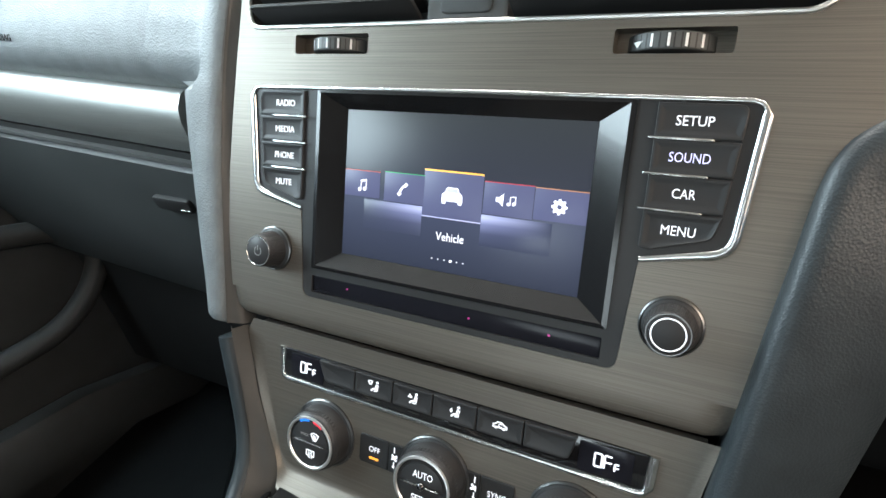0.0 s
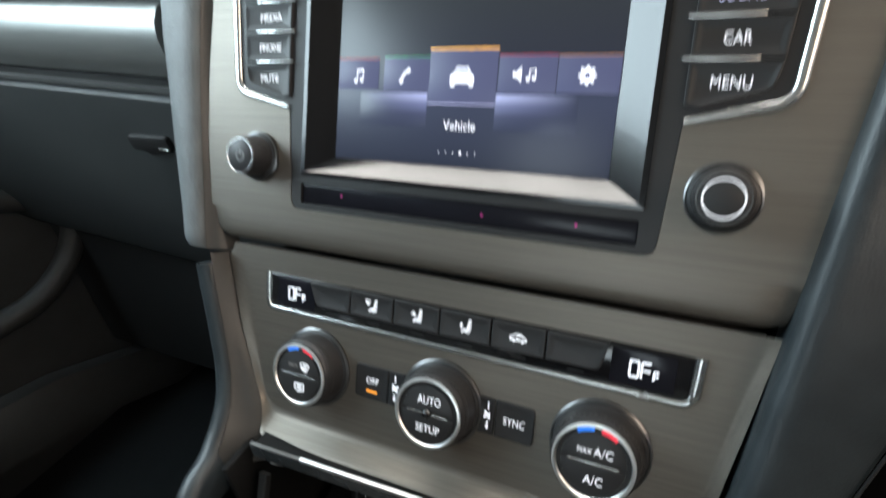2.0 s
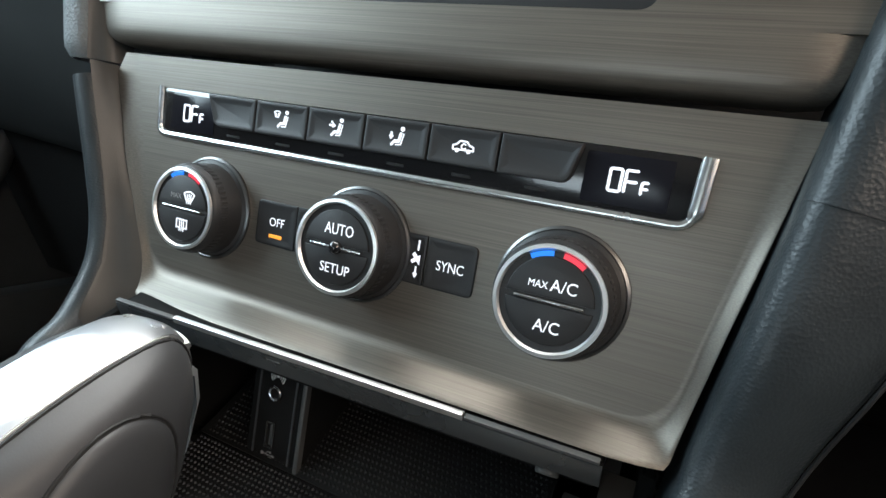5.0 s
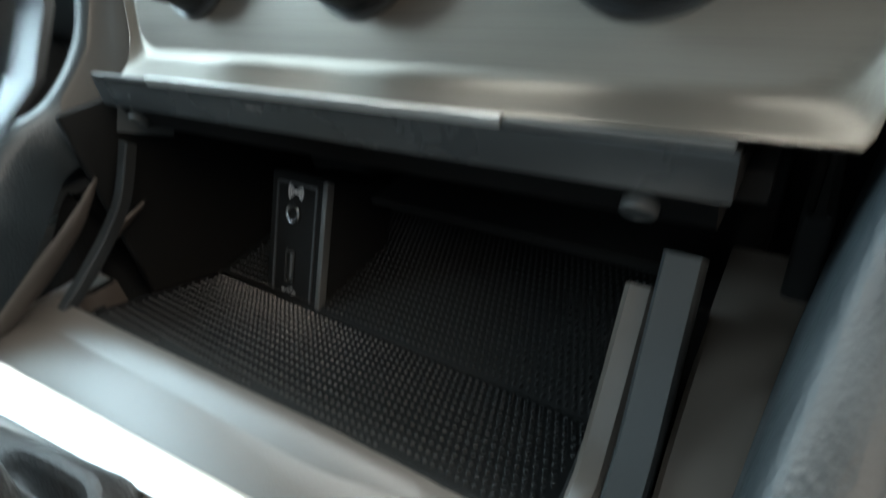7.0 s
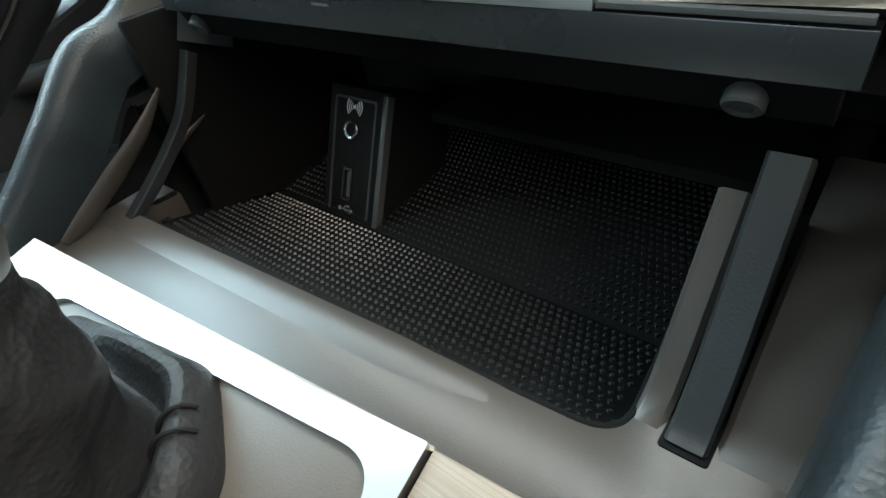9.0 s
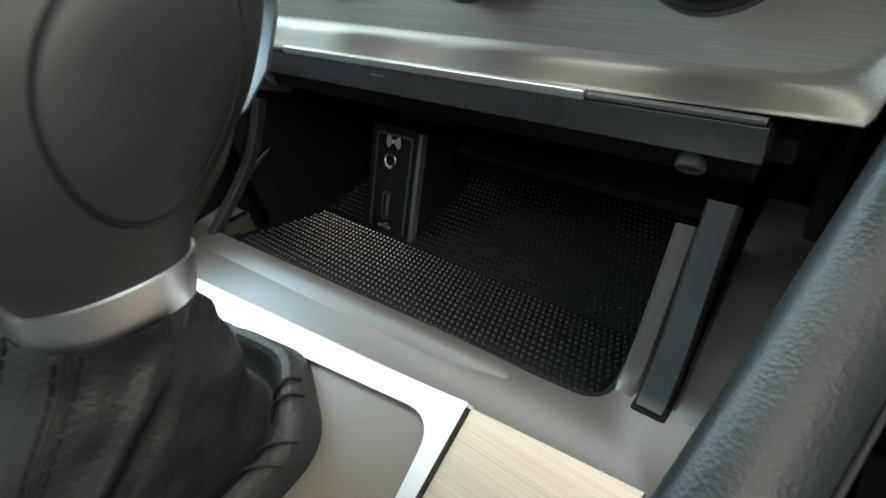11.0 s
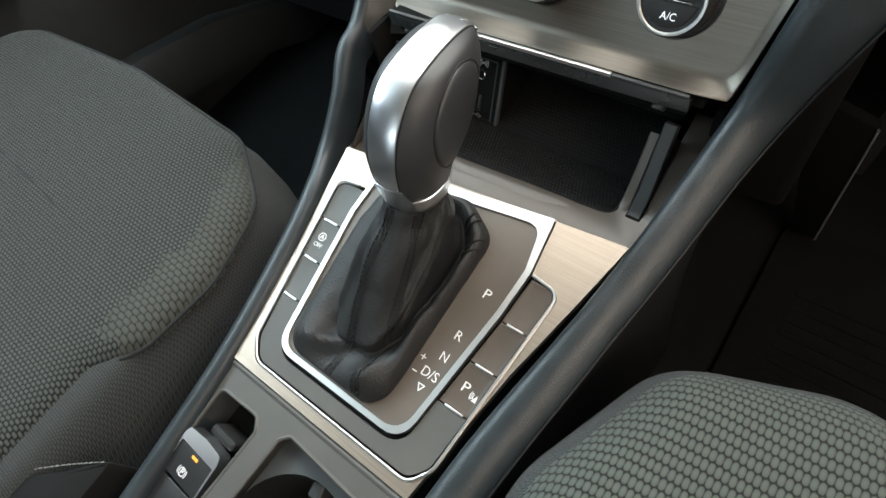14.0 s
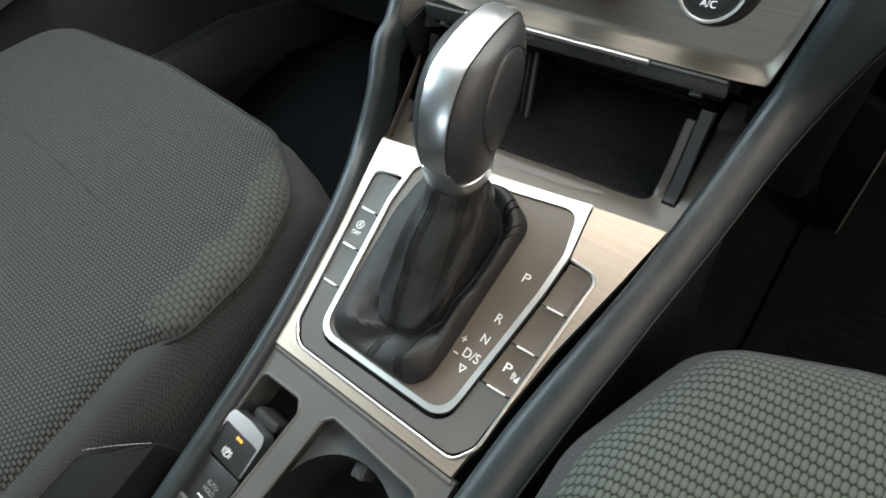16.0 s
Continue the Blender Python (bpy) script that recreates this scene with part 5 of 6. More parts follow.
            # dark thread, coloured near black to include the shadow of its holes
            part("seam_stitches", sb, PAINT_DARK, g)
        else:
            part("seam_edge", tube(pts, 0.34, 5, bm=sb), LEATHER, g)
    for deg in (46, 51, 63, 68):
        part("roll_stitch", tube(smooth_line([skin_at(deg, j) + Vector((0, 0, 0.0003)) for j in range(2, 7)], 3), 0.6, 6), PAINT_DARK, g)


# ---- padded console edges ----
LEFT_EDGE = ((-68, -133, 25), (-47, -135, 14), (-26, -138.5, 10.5), (0, -144, 11), (44, -154, 13), (80, -160, 12), (136, -165, 11), (180, -169, 9), (215, -172, 7), (250, -176, 4))


def left_edge(v):
    for a, b in zip(LEFT_EDGE, LEFT_EDGE[1:]):
        if v <= b[0]:
            f = max(0.0, (v - a[0]) / (b[0] - a[0]))
            return a[1] + (b[1] - a[1]) * f, a[2] + (b[2] - a[2]) * f
    return LEFT_EDGE[-1][1:]


def side_bar(sgn):
    if sgn > 0:
        pts = [low(0.090, -0.30, 0.512), low(0.104, -0.126, 0.536), low(0.118, -0.034, 0.556), low(0.128, 0.029, 0.571)]
        high = [(135.5, -63, 13), (143.5, -10, 13), (151, 44, 13), (157.5, 95, 12), (163, 135, 11), (168.5, 172, 9)]
    else:
        pts = [at(P, -77, -290, 3), at(P, -83, -160, 4), at(P, -97, -67, 5), at(P, -109, -18, 6), Vector((-0.1180, 0.026, 0.5640)), Vector((-0.1220, 0.058, 0.5880)), Vector((-0.1285, 0.082, 0.6060))]
        high = [(u, v, n) for v, u, n in LEFT_EDGE]
    ups = [P.to_3x3().normalized() @ Vector((0, 0, 1))] * len(pts)
    for u, v, n in high:
        pts.append(at(S, u, v, n))
        ups.append(S.to_3x3() @ Vector((0, 0, 1)))
    if sgn > 0:
        e = pts[-1]
        pts += [e + Vector((0.010, 0.008, 0.013)), e + Vector((0.030, 0.014, 0.019)), e + Vector((0.09, 0.02, 0.020))]
        ups += [Vector((-0.3, -0.8, 0.5)), Vector((-0.1, -0.8, 0.6)), Vector((0, -0.7, 0.7))]
    line, upl = smooth_line(pts, 7), smooth_line(ups, 7)
    rows = []
    for i, (p, u) in enumerate(zip(line, upl)):
        d = (line[min(i + 1, len(line) - 1)] - line[max(i - 1, 0)]).normalized()
        side = d.cross(u).normalized()
        wide = 1.0 + 0.2 * max(0.0, min(1.0, -p.y / 0.09))
        if sgn < 0:
            wide = 1.0
        rows.append((p, side * wide, side.cross(d).normalized()))
    return rows


def spread(p, sgn):
    """How much wider the driver's pad grows towards the top of the stack."""
    return table(((0.55, 1.0), (0.60, 1.3), (0.66, 2.6), (0.70, 3.6), (0.80, 5.0)), p.z) if sgn > 0 else 1.0


def pad_skin(rows, profile, sgn):
    bm = bmesh.new()
    vs = []
    for p, s, u in rows:
        g = spread(p, sgn)
        vs.append([bm.verts.new(p + s * ((a * g if a > 0 else a) * MM) + u * ((b - 0.16 * max(0.0, a) * (g - 1)) * MM)) for a, b in profile])
    for a, b in zip(vs, vs[1:]):
        for j in range(len(profile) - 1):
            bm.faces.new((a[j], a[j + 1], b[j + 1], b[j]))
    bm.faces.new(vs[0])
    bm.faces.new(vs[-1])
    return bm


PAD_PROFILE = ((720, 330), (776, 292), (826, 272), (836, 262), (846, 257), (858, 258), (880, 268), (915, 295), (950, 350))


def pad_depth(u, v):
    """How far the passenger pad lies behind the stack's plane at a place of it."""
    n = -15.0
    for _ in range(12):
        p = at(S, u, v, n)
        n += (p.y - table(PAD_PROFILE, (p.z + (p.x + 0.25) * 0.052) / MM) * MM) / MM * 0.7
    return n


def padded_column():
    """The skin beside the radio: a narrow column below, spreading over the passenger pad above."""
    bm = bmesh.new()
    lay = []
    for k in range(61):
        v = 46 + 236 * k / 60
        b = -inner_edge(v)
        c = -table(((40, 181), (67, 185), (106, 192), (144, 198), (166, 202), (192, 205), (282, 205)), v)
        f = max(0.0, min(1.0, (v - 196) / 10))
        f = f * f * (3 - 2 * f)
        end = 3.0 * max(0.0, (52 - v) / 6) ** 2
        low_ = [(b + 2, -6), (b + 0.6, 4), (b - 1.0, 7.6), (b - 4.5, 9.6), (b - 11, 10.0), (c * 0.6 + b * 0.4, 8.6), (c + 7, 5.0), (c + 2, 1.5), (c, -3), (c + 0.5, -14), (c + 4, -70)]
        high = [(b + 2, -6), (b + 0.6, 4), (b - 1.0, 7.6), (b - 4.5, 9.4), (b - 11, 9.4), (b - 20, 7.6)] + [(b - d, pad_depth(b - d, max(v, 200)) + q) for d, q in ((34, 8.0), (50, 4.0), (72, 1.6), (96, 0.3), (120, -2.5))]
        lay.append([bm.verts.new(at(S, p[0] * (1 - f) + q[0] * f, v, p[1] * (1 - f) + q[1] * f - end)) for p, q in zip(low_, high)])
    for a, b in zip(lay, lay[1:]):
        for i in range(10):
            bm.faces.new((a[i], a[i + 1], b[i + 1], b[i]))
    return bm


def build_bars():
    for sgn in (-1, 1):
        rows = side_bar(sgn)
        t = thing("console_bolster", rows[8][0], "padded dark grained console edge beside the gear selector", "console trim", "padded console edges")
        wide = 8.2 if sgn > 0 else 8
        if sgn > 0:
            cush = [(-13, -30), (-13.2, -7), (-12.2, -2.6), (-9.8, 0.2), (-6.5, 0.9), (-2, 0.3), (2.5, -2.2), (5.5, -4.8), (7.6, -7.2), (8.4, -9.6), (8.0, -13), (7.0, -17)]
        else:
            cush = [(7.5, -22), (7.2, -12), (6.2, -4.5), (4.4, -1.2), (1.5, 0.6), (-2.5, 0.8), (-6, -0.8), (-8.8, -4.2), (-9.6, -10), (-8, -30)]
        cut = next(i for i, r in enumerate(rows) if r[0].z > (0.6935 if sgn > 0 else 0.7005))
        part("lower_pad", pad_skin(rows[: cut + 1], cush, sgn), BAR_SKIN, t)
        if sgn > 0:
            part("upper_pad", pad_skin(rows[cut:], [(a, b + 0.8) for a, b in cush], sgn), BAR_SKIN, t)
        else:
            part("upper_pad", padded_column(), DASH_SKIN, t, "grey grained column that runs into the dashboard pad")
        skirt = [(cush[-1][0] * 0.93, -34 if sgn < 0 else -14), (cush[-1][0] * 1.1, -70), (cush[-1][0] * 1.3, -150), (cush[-1][0] * 1.6, -330)]
        skirt = [(a, b) for a, b in skirt] + [(a - math.copysign(3, a), b) for a, b in skirt[::-1]]
        part("side_skirt", sweep(rows[: cut + 1], skirt), CARPET, t, "black carpeted console side")
        seam = [p + u * ((-7.2 - 0.16 * 8.4 * (spread(p, sgn) - 1)) * MM) + s * (wide * 1.03 * sgn * spread(p, sgn) * MM) for p, s, u in rows[: cut + 1]]
        part("edge_seam", tube(seam, 0.7, 6), BLACK, t)
    # smooth inner cheek between the stack and the padded edge
    t = thing("stack_cheek", at(S, -134, 0, 0), "smooth brown-grey cheek beside the centre stack", "console trim")
    for v0, v1 in ((-76, 45.2), (46.2, 288)):
        bm = bmesh.new()
        lay = []
        for k in range(13):
            v = v0 + (v1 - v0) * k / 12
            h = left_width(v) + 0.6
            ub, nb = left_edge(v) if v < 46 else (-inner_edge(v) - 6.0, 9.0)
            lay.append([bm.verts.new(at(S, u, v, n)) for u, n in ((-h + 2, -8), (-h, 0.0), (-h - 1.0, 2.0), (-h * 0.5 + (ub + 7.0) * 0.5, nb * 0.45), (ub + 7.4, nb - 3.0), (ub + 6.6, nb - 1.4), (ub + 2, nb - 6))])
        for a, b in zip(lay, lay[1:]):
            for i in range(6):
                bm.faces.new((a[i], a[i + 1], b[i + 1], b[i]))
        part("cheek_panel", bm, CHEEK, t)


def build_rear_console():
    t = thing("rear_console", at(P, 0, -230, -10), "dark grey plastic rear console with switch recess and cup holder", "console")
    rec = rounded([(-73, -169, 6), (-37, -168, 6), (-31, -176, 5), (-38, -262, 4), (-76, -262, 4)], 5)
    cup = rounded([(-14, -170, 6), (-8, -164, 4), (66, -168, 8), (70, -300, 8), (-26, -300, 8)], 5)
    outer = [(-80, -150.3), (80, -150.3), (88, -310), (-86, -310)]
    part("top", holed(P, outer, [rec, cup], -14, -2.5), CONSOLE_GREY, t)
    part("front_ridge", tube([at(P, u, -151.6, -3.4) for u in range(-78, 80, 6)], 2.2, 8), CONSOLE_GREY, t)
    part("recess_rim", tube([at(P, u, w, -3.2) for u, w in rec], 1.4, 6, closed=True), CONSOLE_GREY, t)
    part("cup_rim", tube([at(P, u, w, -3.2) for u, w in cup], 1.4, 6, closed=True), CONSOLE_GREY, t)
    part("recess_floor", prism(P, inset(rec, -0.5), -46, -30, 1), BLACK, t)
    bm = bmesh.new()
    rings(bm, P, [(rec, -3), (inset(rec, 1.5), -30)], False, False)
    part("recess_wall", bm, HARD, t)
    # cup holder: sloped shoulder, then a round well
    m = 40
    c = (26, -228)
    o1 = [(c[0] + 47 * math.cos(2 * math.pi * i / m), c[1] + 52 * math.sin(2 * math.pi * i / m)) for i in range(m)]
    bm = bmesh.new()
    rings(bm, P, [(o1, -14), (inset(o1, 1.5), -18), (inset(o1, 4), -60), (inset(o1, 6), -74)], False, True)
    part("cup_well", bm, BLACK, t, "round black cup well")
    part("cup_shoulder", holed(P, inset(cup, -1), [o1], -22, -13), HARD, t)
    bm = bmesh.new()
    rings(bm, P, [(cup, -3), (cup, -14)], False, False)
    part("cup_wall", bm, HARD, t)
    for a in (100, 215, 330):
        x, y = c[0] + 45 * math.cos(radians(a)), c[1] + 49 * math.sin(radians(a))
        q = P @ Matrix.Translation((x * MM, y * MM, -24 * MM)) @ Matrix.Rotation(radians(a + 90), 4, "Z")
        part("cup_tab", prism(q, box2(-5, -2, 5, 9, 2), -16, 3, 2), HARD, t, "rubber cup tab")
    # parking brake switch
    sw = thing("parking_brake_switch", at(P, -55, -212, -5), "dark parking brake switch with chrome edge and amber lamp", "switch")
    q = P @ Matrix.Translation((-56.5 * MM, -215 * MM, -2.0 * MM)) @ Matrix.Rotation(radians(-2), 4, "Z") @ Matrix.Rotation(radians(5), 4, "X")
    part("rocker", prism(q, box2(-17.0, -16, 17.0, 8, 1.5), -20, 0.6, 0.8), BUTTON, sw)
    ch = rounded([(-18, -8, 0.5), (-18, 10, 0), (-16, 15.4, 3), (0, 16.8, 12), (16, 15.4, 3), (18, 10, 0), (18, -14, 0.5), (16.8, -14, 0.3), (16.4, 6.4, 1), (-16.4, 6.4, 1), (-16.8, -8, 0.3)], 4)
    part("chrome_edge", holed(q, ch, [], -9, 1.5), KNOB_CHROME, sw, "matt chrome finger edge")
    part("amber_lamp", prism(q, box2(-2.4, 1.6, 3.4, 3.4, 0.4), 0.5, 0.9, 0.1), LIT_AMBER, sw)
    part("brake_sign", glyph(q, -2.4, -9.0, 0.6, [("s", 0.6, arc_pts(0, 0, 2.7, 0, 360, 14)), ("s", 0.6, arc_pts(0, 0, 4.0, 145, 215, 5)), ("s", 0.6, arc_pts(0, 0, 4.0, -35, 35, 5)), ("s", 0.6, [(-0.8, -1.6), (-0.8, 1.6), (0.9, 1.4), (0.9, 0.1), (-0.8, 0.0)])], 1, 0.15), PAINT_WHITE, sw)
    part("lever_root", prism(q, box2(-10, 16, 15, 24, 5), -26, -8, 3), BLACK, sw)
    ah = thing("auto_hold_switch", at(P, -56, -245, -6), "dark auto hold key with grey lettering", "switch")
    q2 = P @ Matrix.Translation((-57.5 * MM, -247 * MM, -5 * MM))
    key = part("key", prism(q2, box2(-18, -14, 18, 14.2, 1.5), -20, 0.5, 0.8), BUTTON, ah)
    part("lettering", writing(q2, 2.5, 1.8, 0.5, "AUTO", 10.5, 3.0, 0.12), PAINT_GREY, key)
    part("lettering", writing(q2, 2.5, -2.6, 0.5, "HOLD", 10.5, 3.0, 0.12), PAINT_GREY, key)
    part("tick", prism(q2, box2(-3.5, -8.6, 3.0, -7.6), 0.5, 0.65, 0.05), PAINT_WHITE, key)


# each seat's own plan
SEAT_P = Matrix.Translation((-0.0085, 0.0120, -0.0210)) @ Matrix.Scale(1.025, 4)
SEAT_D = Matrix.Translation((-0.0252, 0.0312, -0.0988)) @ Matrix.Scale(1.122, 4)


def cushion(m, outline, layers, uv_scale=1.0, cap=True, keep=None):
    """A stuffed shape: layers of (inset, z) in millimetres from the skirt to the crown; maps its own plan as UV."""
    bm = bmesh.new()
    vs = []
    c = Vector((sum(x for x, _ in outline) / len(outline), sum(y for _, y in outline) / len(outline)))
    for d, z, s in layers:
        o = inset(outline, d) if s is None else [tuple(c + (Vector(p) - c) * s) for p in inset(outline, d)]
        vs.append([bm.verts.new(at(m, x, y, z)) for x, y in o])
    k = len(outline)
    for a, b in zip(vs, vs[1:]):
        for i in range(k):
            j = (i + 1) % k
            if keep is None or keep((a[i].co + b[j].co) / 2):
                bm.faces.new((a[i], a[j], b[j], b[i]))
    if cap:
        mid = bm.verts.new(sum((v.co for v in vs[-1]), Vector()) / k)
        for i in range(k):
            bm.faces.new((vs[-1][i], vs[-1][(i + 1) % k], mid))
    uv = bm.loops.layers.uv.new("UVMap")
    for f in bm.faces:
        for lp in f.loops:
            lp[uv].uv = (lp.vert.co.x * uv_scale, (lp.vert.co.y - 0.55 * lp.vert.co.z) * uv_scale)
    return bm


def build_seats():
    # passenger seat
    t = thing("passenger_seat", (-0.36, -0.3, 0.25), "grey patterned cloth front passenger seat beside the console", "car seat")
    out = fine(rounded([(-128, -560, 30), (-118, -130, 60), (-135, -40, 55), (-205, 2, 60), (-380, 14, 160), (-590, 2, 70), (-640, -100, 60), (-640, -560, 30)], 8))
    part("side_bolster", cushion(SEAT_P, out, [(2, 330, None), (-2, 400, None), (-4, 470, None), (0, 512, None), (5, 530, None), (10, 541, None), (17, 546, None), (40, 549, None)]), CLOTH_SIDE, t, "dark fine cloth seat side")
    top = fine(rounded([(-146, -560, 10), (-146, -200, 20), (-126, -168, 30), (-121, -110, 60), (-140, -46, 55), (-205, -5, 60), (-380, 8, 160), (-585, -4, 70), (-630, -100, 60), (-630, -560, 30)], 8), 8.0)
    dome = [(-1, 540, None), (1.5, 547, None), (6, 551, None), (12, 553.5, None), (18, 554.8, None), (18, 555.6, 0.965), (18, 556.2, 0.92), (18, 556.6, 0.86), (18, 556.6, 0.78), (18, 556.2, 0.6), (18, 555.7, 0.35), (18, 555.4, 0.12)]

    def loops(p):
        edge = -0.169 - 0.030 * max(0.0, min(1.0, (p.y + 0.072) / 0.058)) + 0.10 * max(0.0, p.y + 0.015)
        return p.x > edge and -0.170 < p.y < -0.002

    part("hexagon_cloth", cushion(SEAT_P, top, dome[:9], cap=False, keep=loops), CLOTH_HEX, t, "grey cloth woven in small hexagons")
    part("cushion_centre", cushion(SEAT_P, top, dome, keep=lambda p: not loops(p)), CLOTH, t, "ribbed grey cloth seat centre")
    part("piping", tube([at(SEAT_P, x, y, 544.0) for x, y in inset(top, -0.8)], 1.5, 6, closed=True), CLOTH_SIDE, t)
    # stitched dark flap at the rear corner
    fl = fine(rounded([(-215, -312, 8), (-166, -281, 8), (-126, -249, 8), (-99, -221, 4), (-96, -320, 4), (-215, -380, 8)], 4), 8.0)
    flap = part("corner_flap", prism(W, fl, 470, 531, 3), RUBBER, t, "dark stitched flap at the rear corner")
    for k in range(22):
        f = k / 22
        q = Vector((-0.172 + 0.070 * f, -0.288 + 0.062 * f + 0.003 * math.sin(f * 3.1), 0.5312))
        part("stitch", tube([q, q + Vector((0.0021, 0.0018, 0.0))], 0.4, 5), PAINT_GREY, flap)
    seam = [at(SEAT_P, x, y, 555.3) for x, y in ((-560, -122), (-433, -128), (-336, -132), (-266, -136), (-196, -133))]
    part("seam", tube(smooth_line(seam, 5), 1.1, 6), CLOTH_SIDE, t)
    part("back_rest", prism(SEAT_P, fine(rounded([(-140, -680, 40), (-140, -560, 40), (-630, -560, 40), (-630, -680, 40)], 5)), 480, 1150, 40), CLOTH_SIDE, t)
    part("seat_frame", block(-600, -560, 210, -160, -60, 335, 12, m=SEAT_P), BLACK, t)
    # driver seat
    t = thing("driver_seat", (0.38, -0.3, 0.3), "grey oval-patterned cloth driver seat beside the console", "car seat")
    out = fine(rounded([(600, -620, 30), (600, -90, 60), (545, -50, 90), (400, -14, 160), (226, 4, 60), (158, -21, 45), (128, -100, 70), (120, -620, 30)], 8))[::-1]
    part("side_bolster", cushion(SEAT_D, out, [(2, 360, None), (-3, 440, None), (-4, 530, None), (0, 572, None), (6, 590, None), (14, 599, None)]), CLOTH_SIDE, t, "black cloth seat side")
    part("loop_cloth", cushion(SEAT_D, inset(out, 7), [(-9.0, 540, None), (-8.0, 562, None), (-5.0, 578, None), (-1.0, 588, None), (3, 596, None), (8, 602, None), (15, 607, None), (22, 609, None), (22, 610.4, 0.95), (22, 610.8, 0.88), (22, 609, 0.7), (22, 607, 0.4), (22, 606, 0.12)]), CLOTH_LOOP, t, "grey oval-patterned cloth cushion")
    part("back_rest", prism(SEAT_D, fine(rounded([(140, -760, 40), (140, -620, 40), (590, -620, 40), (590, -760, 40)], 5)), 500, 1180, 40), CLOTH_SIDE, t)
    part("seat_frame", block(180, -620, 210, 560, -80, 365, 12, m=SEAT_D), BLACK, t)


def build_dash():
    t = thing("dashboard", (0, 0.45, 0.6), "dark grained dashboard with silver trim strip and glove box", "dashboard")
    # passenger pad: slopes up and away
    def run(xs, prof):
        return sweep([((x, 0, -(x + 0.25) * 0.052), (0, 1, 0), (0, 0, 1)) for x in xs], prof)

    part("passenger_pad", run((-0.76, -0.6, -0.45, -0.3, -0.174), [(292, 776), (272, 826), (262, 836), (257, 846), (258, 858), (268, 880), (295, 915), (350, 950), (430, 975), (640, 1000), (640, 720), (330, 720)]), DASH_SKIN, t, "grey grained airbag cover")
    part("airbag_word", writing(frame_of((-0.435, 0.2585, 0.8725), (1, 0, -0.052), (0, 0.30, 0.95), (0, -0.95, 0.30)), 0, 0, 0.0, "AIRBAG", 26, 5.5, 0.6), PAINT_DARK, t)
    part("silver_strip", run((-0.76, -0.5, -0.30, -0.255, -0.2455, -0.2425), [(266, 778), (261, 781), (255, 793), (253, 810), (255, 820), (261, 828), (268, 831), (290, 829), (290, 778)]), DASH_TRIM, t, "brushed silver trim strip")
    part("strip_gap", run((-0.76, -0.232), [(262, 773), (262, 778.5), (290, 778.5), (290, 773)]), BLACK, t)
    part("strip_under_line", run((-0.76, -0.232), [(256, 769.5), (256, 773), (290, 773), (290, 769.5)]), HARD_LIGHT, t)
    gb = part("glove_box", run((-0.72, -0.225), [(262, 769), (257, 763), (264, 725), (282, 650), (312, 560), (328, 540), (410, 540), (410, 769)]), HARD, t, "dark grey glove box door")
    lf = frame_of((-0.306, 0.2625, 0.727), (1, 0, 0), (0, -0.17, 0.98), (0, -0.98, -0.17))
    part("latch", prism(lf, box2(-26, -7, 22, 7, 4), -2, 3, 1.5), BLACK, gb)
    # small satin bar added as the latch's glint
    part("latch_glint", prism(lf, box2(8, -5, 20, -2.5, 1.0), 2, 4, 0.5), SATIN, gb)
    part("lower_body", block(-740, 345, 330, -190, 640, 720, 10), BLACK, t)
    part("stack_core", block(-172, 300, 330, 172, 640, 840, 10), BLACK, t)
    part("top_cover", block(-200, 330, 900, 760, 660, 985, 20), DASH_SKIN, t)
    part("driver_lower_panel", sweep([((x, 0, 0), (0, 1, 0), (0, 0, 1)) for x in (0.185, 0.76)], [(238, 842), (246, 815), (275, 720), (320, 580), (390, 480), (640, 480), (640, 910), (300, 890)]), CARPET, t, "black driver side lower panel")
    part("driver_upper_panel", sweep([((x, 0, 0), (0, 1, 0), (0, 0, 1)) for x in (0.236, 0.4, 0.76)], [(233, 840), (248, 872), (275, 915), (400, 945), (400, 840)]), FASCIA, t)
    for k in range(6):
        part("side_vent_slat", block(-620, 262 + k * 3, 888 + k * 10, -452, 285 + k * 4, 892 + k * 10, 1), BLACK, t)


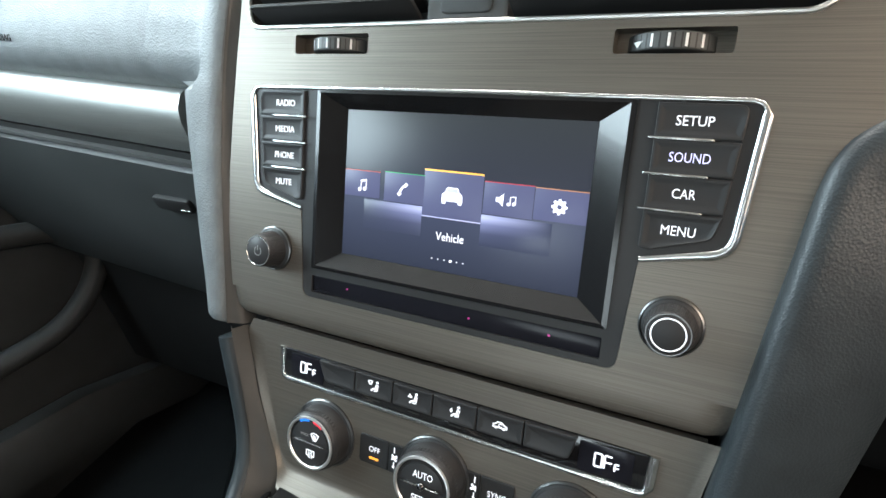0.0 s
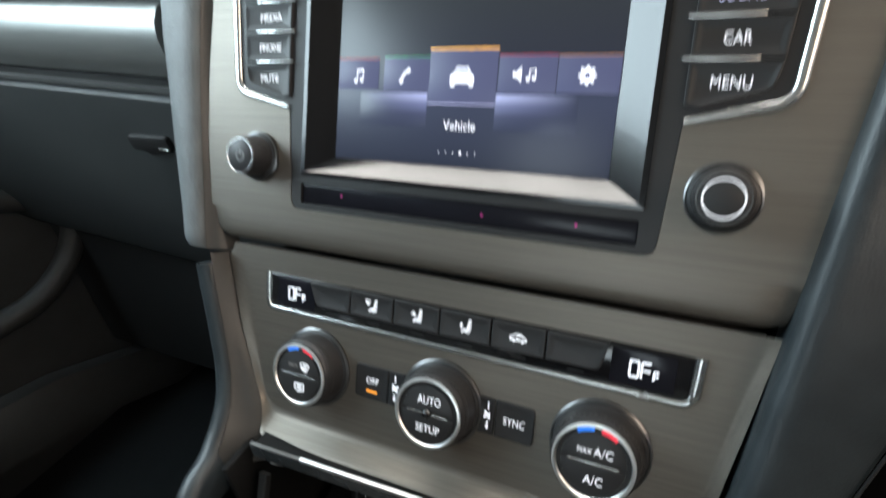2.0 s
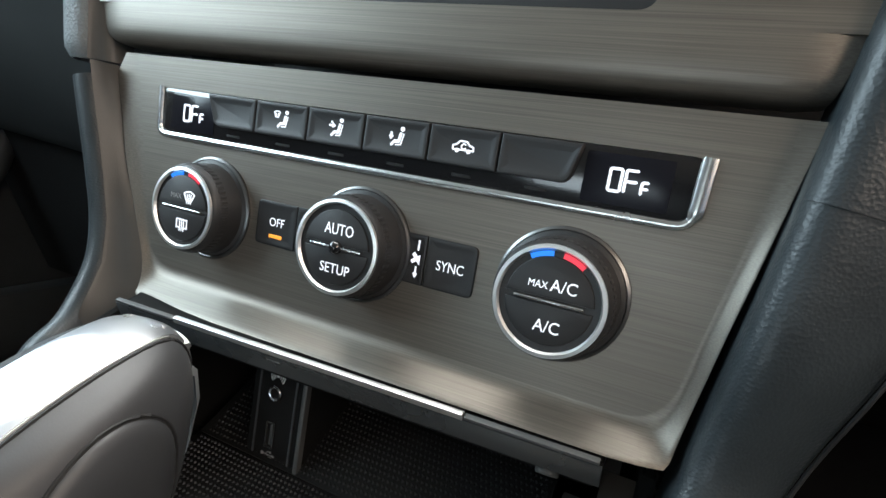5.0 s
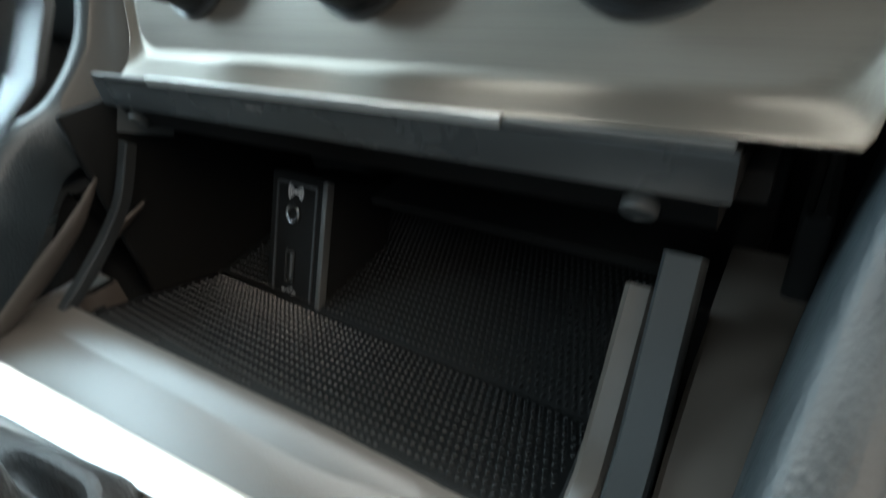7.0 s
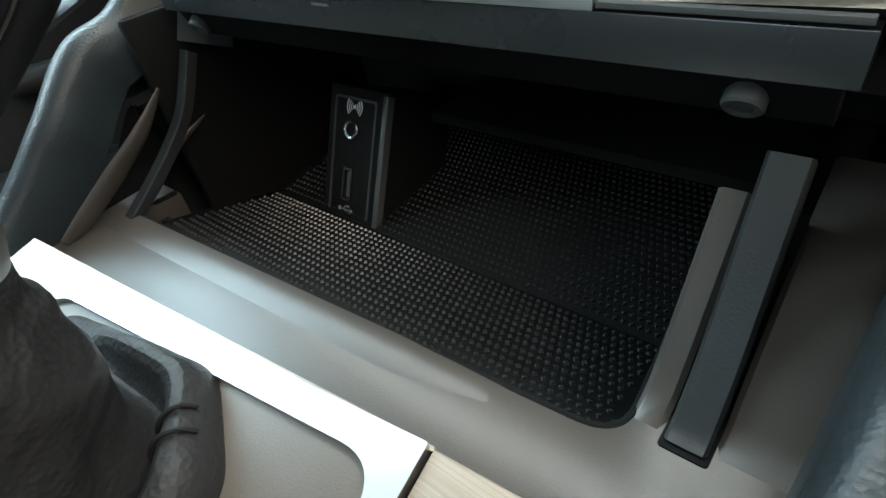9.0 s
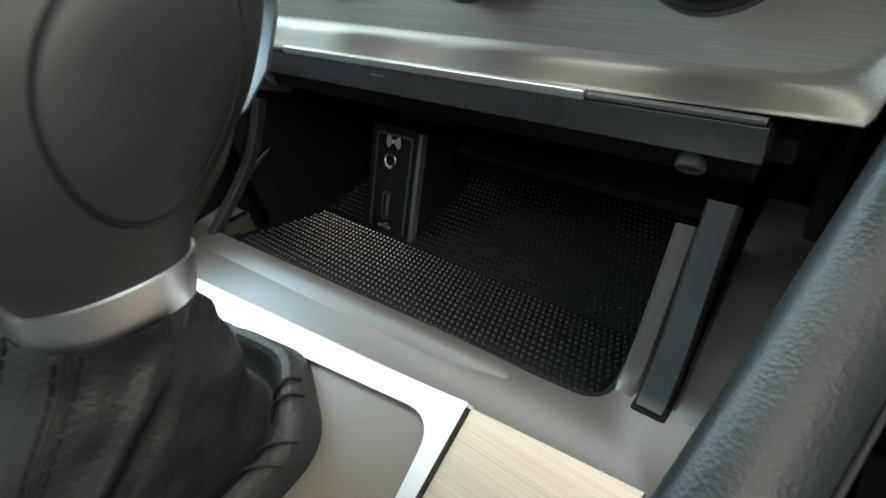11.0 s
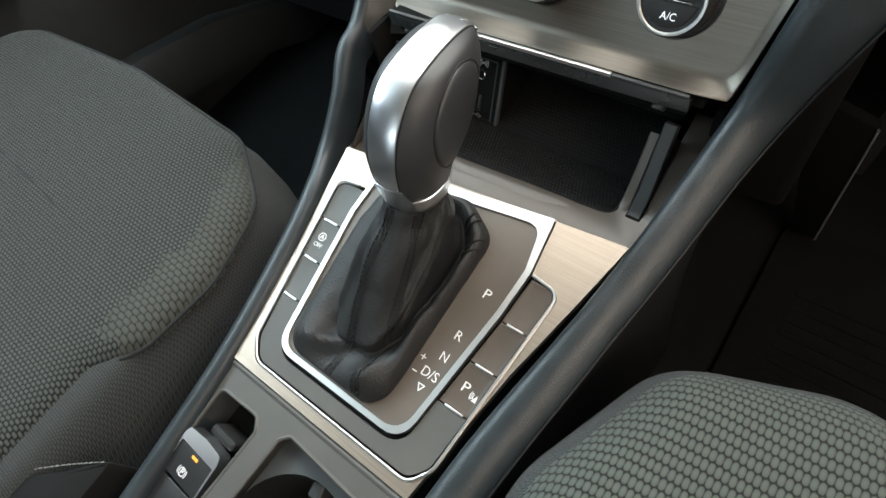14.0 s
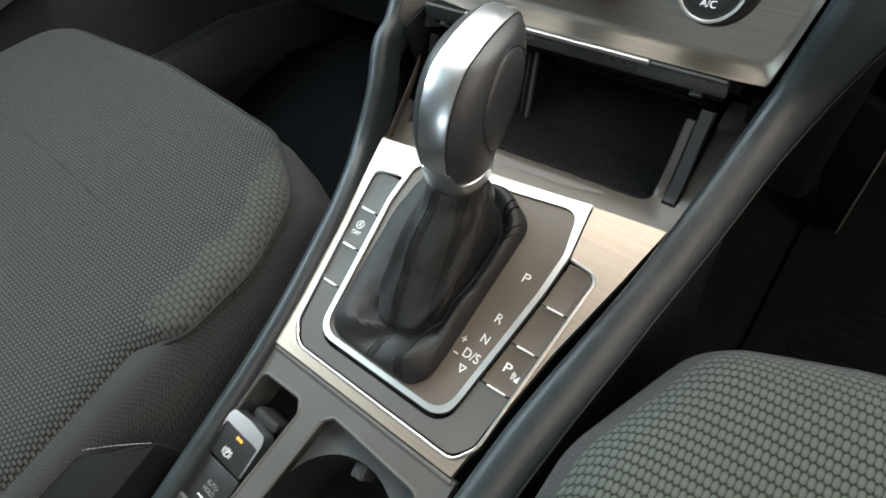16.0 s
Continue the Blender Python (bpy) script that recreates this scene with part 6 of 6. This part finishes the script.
def build_footwells():
    p = thing("brake_pedal", (0.22, 0.36, 0.25), "dark pedal with rubber pad and painted edge highlight", "pedal")
    F = frame_of((0.0, 0.36, 0.0), (1, 0, 0), (0, 0, 1), (0, -1, 0))
    o = [(150, 430), (195, 231), (222, 228), (211, 412)]
    part("pad", prism(F, rounded([(x, z, 5) for x, z in o], 4), -6, 6, 2), RUBBER, p)
    # grey rod paints the highlight along the pedal's edge
    part("edge_highlight", tube([at(F, *o[2], 6.2), at(F, *o[3], 6.2)], 1.2, 6), PAINT_GREY, p, "pale strip painted as the lit edge")
    part("arm", sweep([(q, (1, 0, 0), (0, -0.5, 0.86)) for q in smooth_line([(0.24, 0.47, 0.52), (0.225, 0.42, 0.44), (0.215, 0.375, 0.33)], 5)], [(-9, -4), (-9, 4), (9, 4), (9, -4)]), BLACK, p)
    m = thing("floor_mat", (0.36, 0.2, 0.212), "black ribbed driver floor mat", "floor mat")
    part("mat", prism(W, box2(190, -60, 560, 380, 30), 206, 214, 2), CARPET, m)
    for k in range(10):
        part("rib", prism(W, box2(230, 120 + k * 18, 470, 128 + k * 18, 3), 213.5, 216.5, 1), CARPET, m)
    d = thing("passenger_door", (-0.74, 0.0, 0.2), "dark passenger door panel with armrest and open top", "car door")
    part("panel", holed(frame_of((-0.742, 0, 0), (0, 1, 0), (0, 0, 1), (1, 0, 0)), [(-1000, 200), (650, 200), (650, 985), (-1000, 965)], [], -40, 0), HARD, d)
    part("armrest", block(-735, -700, 560, -680, 60, 620, 15), HARD, d)
    part("door_pull", tube(smooth_line([(-0.70, 0.16, 0.475), (-0.695, 0.252, 0.472), (-0.69, 0.314, 0.500), (-0.69, 0.352, 0.545), (-0.69, 0.350, 0.585), (-0.695, 0.30, 0.612), (-0.70, 0.22, 0.640)], 6), 16, 10), HARD, d)
    part("door_pocket", sweep([((-0.715, y, z), (1, 0, 0), (0, 0, 1)) for y, z in ((-0.4, 0.40), (0.10, 0.355), (0.24, 0.325), (0.46, 0.235))], [(-20, -60), (-20, 22), (-8, 28), (14, 24), (24, 8), (26, -60)]), HARD, d)
    d = thing("driver_door", (0.74, 0.0, 0.2), "dark driver door panel", "car door")
    part("panel", holed(frame_of((0.742, 0, 0), (0, 1, 0), (0, 0, 1), (1, 0, 0)), [(-1000, 200), (650, 200), (650, 900), (-1000, 860)], [], 0, 40), HARD, d)


def build_shell():
    st = dict(kind="structure")
    part("floor", block(-790, -1600, 180, 790, 700, 206, 5), CARPET, None, "black carpeted car floor", category="floor", **st)
    part("wall_bulkhead", block(-790, 640, 180, 790, 680, 960, 5), BLACK, None, "dark bulkhead behind the dashboard", category="wall", **st)
    part("ceiling", block(-700, -1600, 1330, 700, 330, 1360, 20), HEADLINER, None, "light cloth headliner", category="ceiling", **st)
    part("wall_rear", holed(frame_of((0, -1.6, 0), (1, 0, 0), (0, 0, 1), (0, 1, 0)), [(-790, 180), (790, 180), (700, 1360), (-700, 1360)], [box2(-520, 960, 520, 1270, 40)], -30, 0), BLACK, None, "dark rear panel with window opening", category="wall", **st)
    for s, nm in ((-1, "wall_left"), (1, "wall_right")):
        part(nm, holed(frame_of((s * 0.785, 0, 0), (0, 1, 0), (0, 0, 1), (s, 0, 0)), [(-1600, 180), (680, 180), (680, 940), (330, 1350), (-1600, 1350)], [rounded([(-520, 880, 40), (560, 920, 30), (300, 1270, 60), (-420, 1280, 60)], 5), rounded([(-1400, 890, 40), (-600, 880, 30), (-560, 1280, 40), (-1250, 1270, 60)], 5)], 0, 30), HARD, None, "car side with window openings", category="wall", **st)
    part("ground", prism(W, [(-60000, -60000), (60000, -60000), (60000, 60000), (-60000, 60000)], -60, 0, 1), GROUND, None, "asphalt ground outside the car", category="ground", **st)


build_fascia()
build_radio()
build_climate()
build_compartment()
build_gear_plate()
build_lever()
build_bars()
build_rear_console()
build_seats()
build_dash()
build_footwells()
build_shell()
